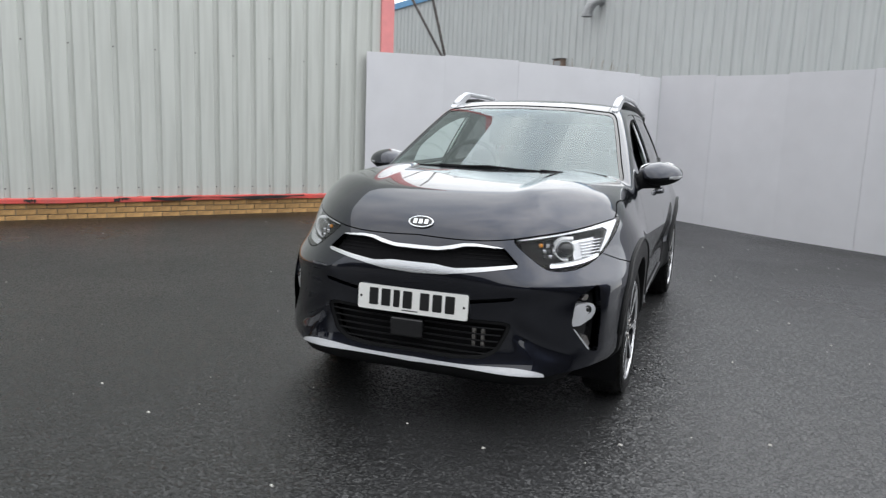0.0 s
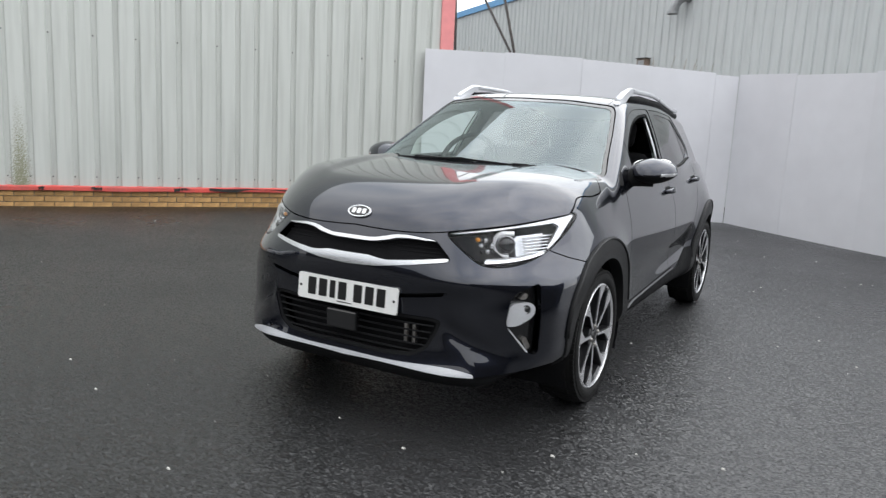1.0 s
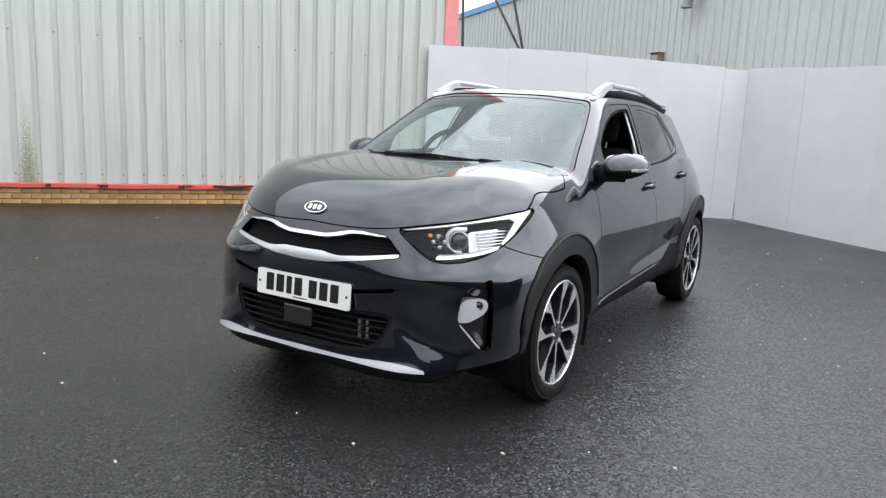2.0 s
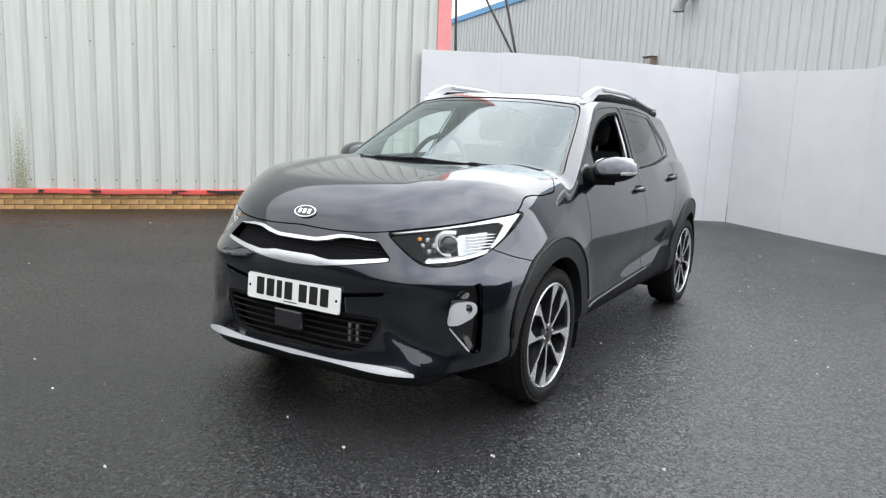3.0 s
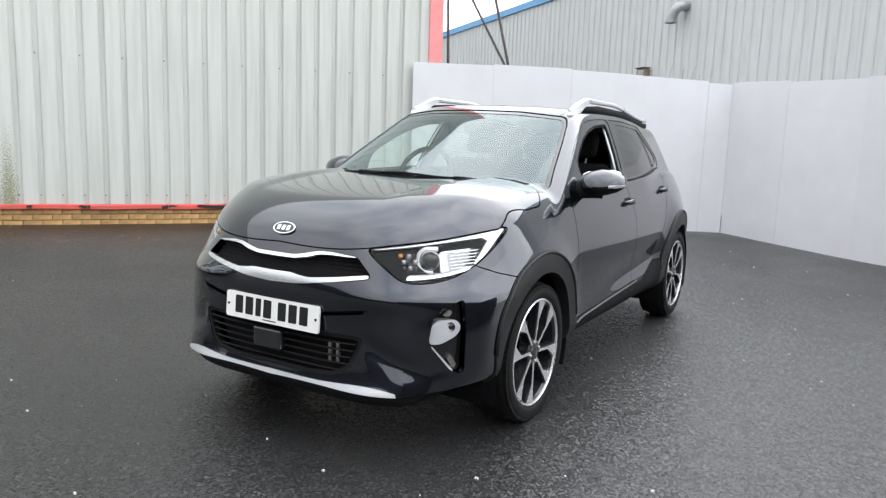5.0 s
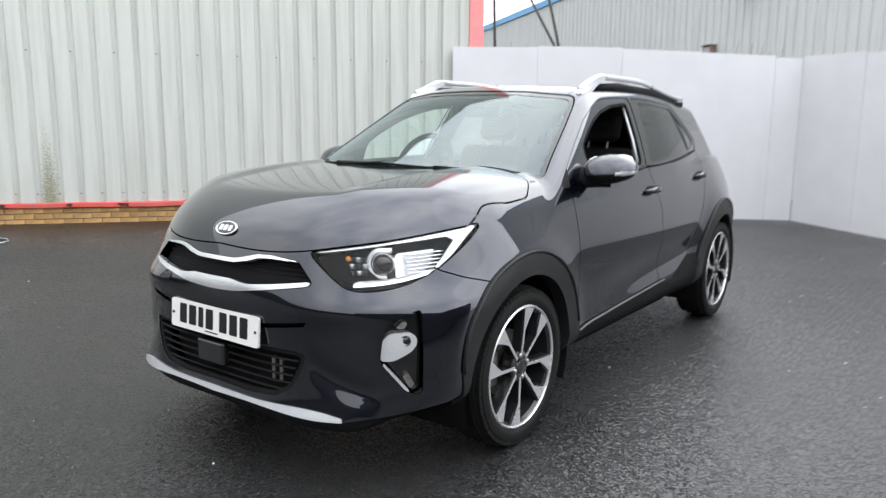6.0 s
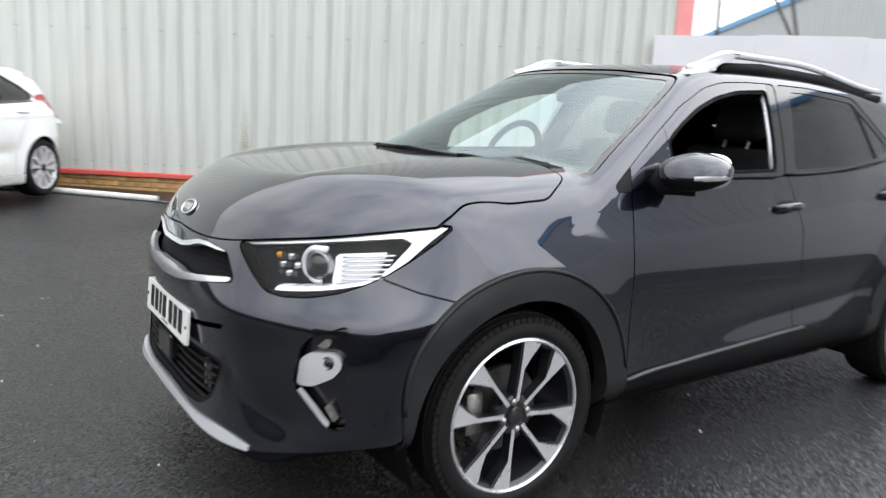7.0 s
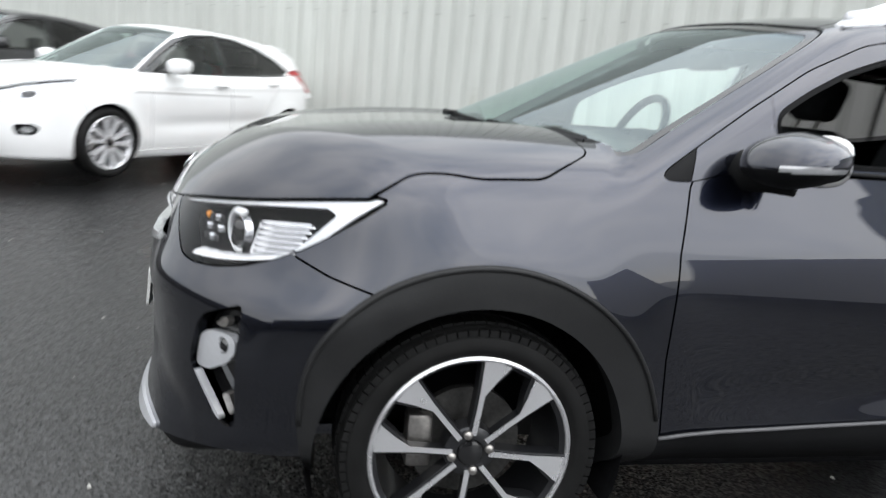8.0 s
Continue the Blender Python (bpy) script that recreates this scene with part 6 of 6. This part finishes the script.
def build_hatchback(name, label, place, paint, tall=1.0, h=0.02, style="forks"):
    car = empty(name, place)
    tagged(car, label, "car")
    form = hatchback_form(tall)
    m = skin_mesh(form, (-0.04, -1.0, 0.10), (1.0, 3.52, 1.56 * tall), h)
    _, m = cut(m, m[0][:, 0])
    zs = np.array([1.0, 1.0, tall])
    m = (m[0] / zs, m[1], m[2])
    gap = 0.006

    def both(pname, k, mat, plabel="", rim=0.0):
        return both_sides(pname, stretch(k), mat, car, plabel, rim)

    def stretch(k):
        return k[0] * zs, k[1], k[2]

    def mid(pname, k, mat, plabel="", rim=0.0):
        return skin_part(pname, whole(stretch(k)), mat, car, plabel, rim)

    far = lambda v: np.where(v[:, 0] > 0.45, 0, 1.0)
    for y in (0.0, 2.648):
        _, m = cut(m, np.hypot(m[0][:, 1] - y, m[0][:, 2] - 0.325) - 0.352 + far(m[0]))
    screen_line = rounded([(-0.3, 1.0), (0.3, 1.0), (0.70, 0.99), (0.64, 1.10), (0.57, 1.27), (0.515, 1.40), (0.3, 1.424), (-0.3, 1.43)], 0.03)
    on_glass = lambda v: np.where((v[:, 1] < 1.25) & (v[:, 1] > 0.10 + 2.15 * (v[:, 2] - 1.0) + 0.75 * v[:, 0] ** 2 - 0.02), 0, 1.0)
    k, m = take(m, lambda v: XZ(screen_line)(v) + on_glass(v), 0.004)
    mid("windscreen", shifted(k, -0.006), WINDSCREEN, "greenish windscreen").visible_shadow = False
    zone = lambda v: np.where((v[:, 0] > 0.35) & (v[:, 2] > 0.93), 0, 1.0)
    front = rounded([(0.50, 0.985), (0.80, 1.165), (1.05, 1.300), (1.25, 1.362), (1.50, 1.392), (1.62, 1.395), (1.60, 1.015)], 0.03)
    rear = rounded([(1.66, 1.015), (1.68, 1.395), (1.95, 1.380), (2.30, 1.315), (2.62, 1.205), (2.80, 1.115), (2.70, 1.070), (2.3, 1.045)], 0.03)
    rim_line = rounded([(0.44, 0.972), (0.79, 1.185), (1.04, 1.322), (1.25, 1.386), (1.62, 1.417), (1.95, 1.402), (2.32, 1.335), (2.65, 1.222), (2.85, 1.115), (2.72, 1.050), (2.3, 1.025), (1.6, 0.998)], 0.03)
    for line, mat, lab, pname in ((front, SIDE_GLASS, "clear side glass", "front_side_window"), (rear, PRIVACY_GLASS, "dark privacy glass", "rear_side_window")):
        k, m = take(m, lambda v: YZ(line)(v) + zone(v))
        for g in both(pname, shifted(k, -0.006), mat, lab):
            g.visible_shadow = False
    k, m = take(m, lambda v: YZ(rim_line)(v) + zone(v), 0.003)
    both("window_frame", k, GLOSS_BLACK, "gloss black window frame", 0.03)
    lamp = rounded([(-0.44, 0.640), (-0.36, 0.750), (-0.15, 0.815), (0.06, 0.852), (0.23, 0.876), (0.28, 0.870), (0.18, 0.780), (0.02, 0.690), (-0.2, 0.635)], 0.02)
    k, m = take(m, lambda v: np.where((v[:, 0] > 0.35) & (v[:, 2] > 0.6) & (v[:, 1] < 0.15), SZ(lamp)(v), 1.0), 0.004)
    both("headlamp_lens", k, LENS_GLASS, "clear swept headlamp lens")
    both("headlamp_reflector", shifted(k, -0.03), WHITE_LENS, "bright headlamp reflector")
    inner, _ = take(k, SZ(rounded([(-0.16, 0.70), (-0.15, 0.75), (-0.04, 0.77), (-0.02, 0.74), (-0.08, 0.70)], 0.02)))
    both("headlamp_bezel", shifted(inner, -0.02), GLOSS_BLACK, rim=0.02)
    edge_z = spline([0.0, 0.45, 0.65, 0.8, 0.95], [0.735, 0.765, 0.815, 0.875, 0.93])
    line = rounded([(-0.9, -1.5), (0.80, -1.5), (0.80, 0.0), (0.765, 0.25), (0.70, 0.38), (0.4, 0.16), (0.0, 0.06), (-0.9, 0.06)], 0.04)
    k, m = take(m, lambda v: np.where(v[:, 2] < 0.70, 1.0, np.maximum(XY(line)(v), np.where(v[:, 1] < -0.05, edge_z(v[:, 0]) - v[:, 2], -0.5))), gap)
    mid("bonnet", k, paint, rim=0.02)
    nose_zone = lambda fn: (lambda v: np.where(v[:, 1] < -0.4, fn(v), 1.0))
    sym = lambda pts: np.array(pts + [(-a, b) for a, b in pts[::-1] if a > 1e-6])
    k, m = take(m, nose_zone(XZ(rounded(sym([(0.0, 0.46), (0.30, 0.46), (0.42, 0.30), (0.0, 0.24)]), 0.02))))
    mid("lower_grille", rimmed(shifted(k, -0.04), -0.04), DEEP_BLACK, "black lower grille")
    k, m = take(m, nose_zone(XZ(rounded(sym([(0.0, 0.68), (0.36, 0.685), (0.34, 0.655), (0.0, 0.645)]), 0.01))))
    mid("upper_grille", rimmed(shifted(k, -0.03), -0.03), DEEP_BLACK, "narrow black upper grille")
    fog = rounded([(-0.22, 0.470), (-0.07, 0.480), (-0.01, 0.445), (-0.06, 0.385), (-0.20, 0.385)], 0.025)
    k, m = take(m, lambda v: np.where((v[:, 0] > 0.5) & (v[:, 1] < -0.3), SZ(fog)(v), 1.0))
    both("fog_pocket", rimmed(shifted(k, -0.03), -0.03), GLOSS_BLACK, "dark fog lamp pocket")
    lens, _ = take(k, SZ(rounded([(-0.15, 0.455), (-0.09, 0.455), (-0.06, 0.43), (-0.09, 0.40), (-0.15, 0.40), (-0.17, 0.43)], 0.02)))
    both("fog_lens", shifted(lens, -0.012), CHROME, "round bright fog lamp lens", 0.02)
    k, m = take(m, lambda v: np.where(v[:, 0] > 0.5, YZ(rounded([(2.95, 0.99), (2.84, 1.10), (3.02, 1.14), (3.6, 1.08), (3.6, 0.88), (3.22, 0.86)], 0.03))(v), 1.0), 0.003)
    both("tail_lamp", k, RED_LENS, "red tail lamp", 0.02)
    low = lambda v: np.where(v[:, 0] > 0.3, 0, 1.0) + np.where(v[:, 2] > 1.1, 1.0, 0.0)
    k, m = take(m, lambda v: np.where(v[:, 0] > 0.3, YZ(np.array([(0.25, 0.0), (0.25, 0.245), (2.4, 0.285), (2.4, 0.0)]))(v), 1.0), gap)
    both("side_skirt", shifted(k, 0.012), paint, rim=0.03)
    k, m = take(m, lambda v: YZ(np.array([(0.52, 0.0), (0.50, 0.5), (0.50, 0.8), (0.56, 1.2), (1.62, 1.2), (1.63, 0.8), (1.66, 0.0)]))(v) + low(v), gap)
    both("front_door", k, paint, rim=0.02)
    k, m = take(m, lambda v: YZ(np.array([(1.66, 0.0), (1.63, 0.8), (1.62, 1.2), (2.60, 1.2), (2.52, 0.95), (2.30, 0.75), (2.18, 0.5), (2.15, 0.0)]))(v) + low(v), gap)
    both("rear_door", k, paint, rim=0.02)
    k, m = take(m, lambda v: v[:, 1] + 0.30 - 0.45 * (0.8 - v[:, 2]), gap)
    mid("front_bumper", k, paint, rim=0.02)
    k, m = take(m, lambda v: np.where(v[:, 2] > 1.33, v[:, 0] - 0.52, 1.0), 0.004)
    mid("roof", k, paint, rim=0.02)
    both("body_side", m, paint, rim=0.02)
    # roof spoiler
    bm = bmesh.new()
    box(bm, (-0.50, -0.16, -0.018), (0.50, 0.13, 0.018), Matrix.Translation((0, 2.88, 1.372 * tall)) @ pose(0, 0, 0, -6, 0, 0), bevel=0.014, segments=3)
    part("roof_spoiler", bm, paint, car, smooth=60)
    wide = lambda y, z: float(optimum(form, y, z * tall))
    for sgn in (1, -1):
        bm = bmesh.new()
        ovoid(bm, (sgn * 0.955, 0.78, 1.055 * tall), (0.125, 0.080, 0.078), (0.7, 0.8), pose(0, 0, 0, 0, 0, sgn * 14))
        mi = part("door_mirror", bm, paint, car, "body-coloured door mirror", smooth=60)
        bm = bmesh.new()
        tube(bm, [(sgn * 0.80, 0.72, 1.01 * tall), (sgn * 0.88, 0.76, 1.0 * tall), (sgn * 0.93, 0.78, 1.01 * tall)], 0.03, 10, flat=0.6)
        part("mirror_foot", bm, GLOSS_BLACK, mi)
        for y, z in ((1.47, 0.89), (2.36, 0.94)):
            x = wide(y, z)
            bm = bmesh.new()
            tube(bm, [(sgn * (x - 0.005), y - 0.10, z * tall), (sgn * (x + 0.025), y - 0.07, z * tall), (sgn * (x + 0.028), y + 0.07, z * tall), (sgn * (x - 0.005), y + 0.10, z * tall)], 0.014, 10)
            part("door_handle", bm, paint, car, smooth=60)
        for y in (0.0, 2.648):
            wheel("wheel", car, sgn, y, r=0.324, x=0.80, half=0.112, rim_r=0.240, lug=5, style=style, detail=False, turn=0.2)
            bm = bmesh.new()
            lathe(bm, [(0.365, 0.42), (0.370, 0.60), (0.365, 0.86)], 40, "x", (0, y, 0.325))
            for v in [v for v in bm.verts if v.co.z < 0.12]:
                bm.verts.remove(v)
            part("arch_liner", mirror_bm(bm) if sgn < 0 else bm, DEEP_BLACK, car)
        for y0 in (1.30, 2.15):
            bm = bmesh.new()
            box(bm, (sgn * 0.37 - 0.23, y0 + 0.2, 0.5), (sgn * 0.37 + 0.23, y0 + 0.34, 1.12), bevel=0.05)
            st = part("seat", bm, SEAT_CLOTH, car, "charcoal seat", smooth=60)
            bm = bmesh.new()
            box(bm, (sgn * 0.37 - 0.12, y0 + 0.26, 1.13), (sgn * 0.37 + 0.12, y0 + 0.36, 1.30), bevel=0.04)
            part("headrest", bm, SEAT_CLOTH, st, smooth=60)
    bm = bmesh.new()
    box(bm, (-0.72, 0.45, 0.6), (0.72, 0.95, 0.97), bevel=0.05)
    part("dashboard", bm, DASH, car, smooth=60)
    bm = bmesh.new()
    box(bm, (-0.44, -0.75, 0.18), (0.44, 3.2, 0.42))
    part("floor_pan", bm, DEEP_BLACK, car)
    return car


build_hatchback("hatchback_car", "gloss white five-door hatchback parked beside the steel wall", Matrix.Translation((-5.28, -2.80, 0.107)) @ pose(0, 0, 0, 0, 0, 53.75), WHITE_PAINT)
build_hatchback("dark_car", "black car with dark windows parked behind the white hatchback", Matrix.Translation((-8.5, -5.5, float(lift(-8.5, -4.5)))) @ pose(0, 0, 0, 0, 0, 50), DARK_PAINT, tall=1.12, h=0.03)


def build_pole_on_ground():
    """A white pole left lying by the wall, with a thin bent wire at its end."""
    ob = empty("white_pole")
    tagged(ob, "white pole with a thin bent wire end lying on asphalt", "pole")
    pts = [(-8.53, -1.65), (-7.44, -0.5), (-6.37, 0.58)]
    bm = bmesh.new()
    tube(bm, [(x, y, float(lift(x, y)) + 0.035) for x, y in pts], 0.035, 12)
    part("tube", bm, CONCRETE_WHITE, ob, smooth=60)
    pts = [(-6.37, 0.58), (-6.05, 0.75), (-5.76, 0.83), (-5.6, 0.77), (-5.55, 0.67)]
    bm = bmesh.new()
    tube(bm, [(x, y, float(lift(x, y)) + 0.012) for x, y in pts], 0.010, 6)
    part("wire_end", bm, GALV, ob, smooth=60)


build_pole_on_ground()


def build_grit():
    """Pale chips and scraps of leaf that lie scattered on the asphalt."""
    rnd = random.Random(21)
    bm = bmesh.new()
    spots = [(-0.197, -1.603), (0.914, -0.682), (0.397, -0.966), (1.509, -0.392)]
    spots += [(rnd.uniform(-7, 5), rnd.uniform(-3.6, 7)) for _ in range(260)]
    for i, (x, y) in enumerate(spots):
        r = 0.009 if i < 4 else rnd.choice((0.003, 0.004, 0.005, 0.006, 0.009))
        z = float(lift(x, y)) + 0.003
        n = rnd.choice((5, 6, 7))
        a0 = rnd.uniform(0, 6)
        ring = [(x + r * rnd.uniform(0.6, 1.3) * math.cos(a0 + 6.283 * k / n), y + 0.7 * r * rnd.uniform(0.6, 1.3) * math.sin(a0 + 6.283 * k / n)) for k in range(n)]
        low = [bm.verts.new((a, b, z - 0.003)) for a, b in ring]
        top = [bm.verts.new((x + (a - x) * 0.7, y + (b - y) * 0.7, z + r * 0.35)) for a, b in ring]
        bm.faces.new(top)
        for k in range(n):
            bm.faces.new((low[k], low[(k + 1) % n], top[(k + 1) % n], top[k]))
    tagged(part("grit", bm, PEBBLE), "pale stone chips and leaf scraps on asphalt", "grit", kind="stuff")


build_grit()


# ---- pieces ----
build_plinth(WEST_WALL)
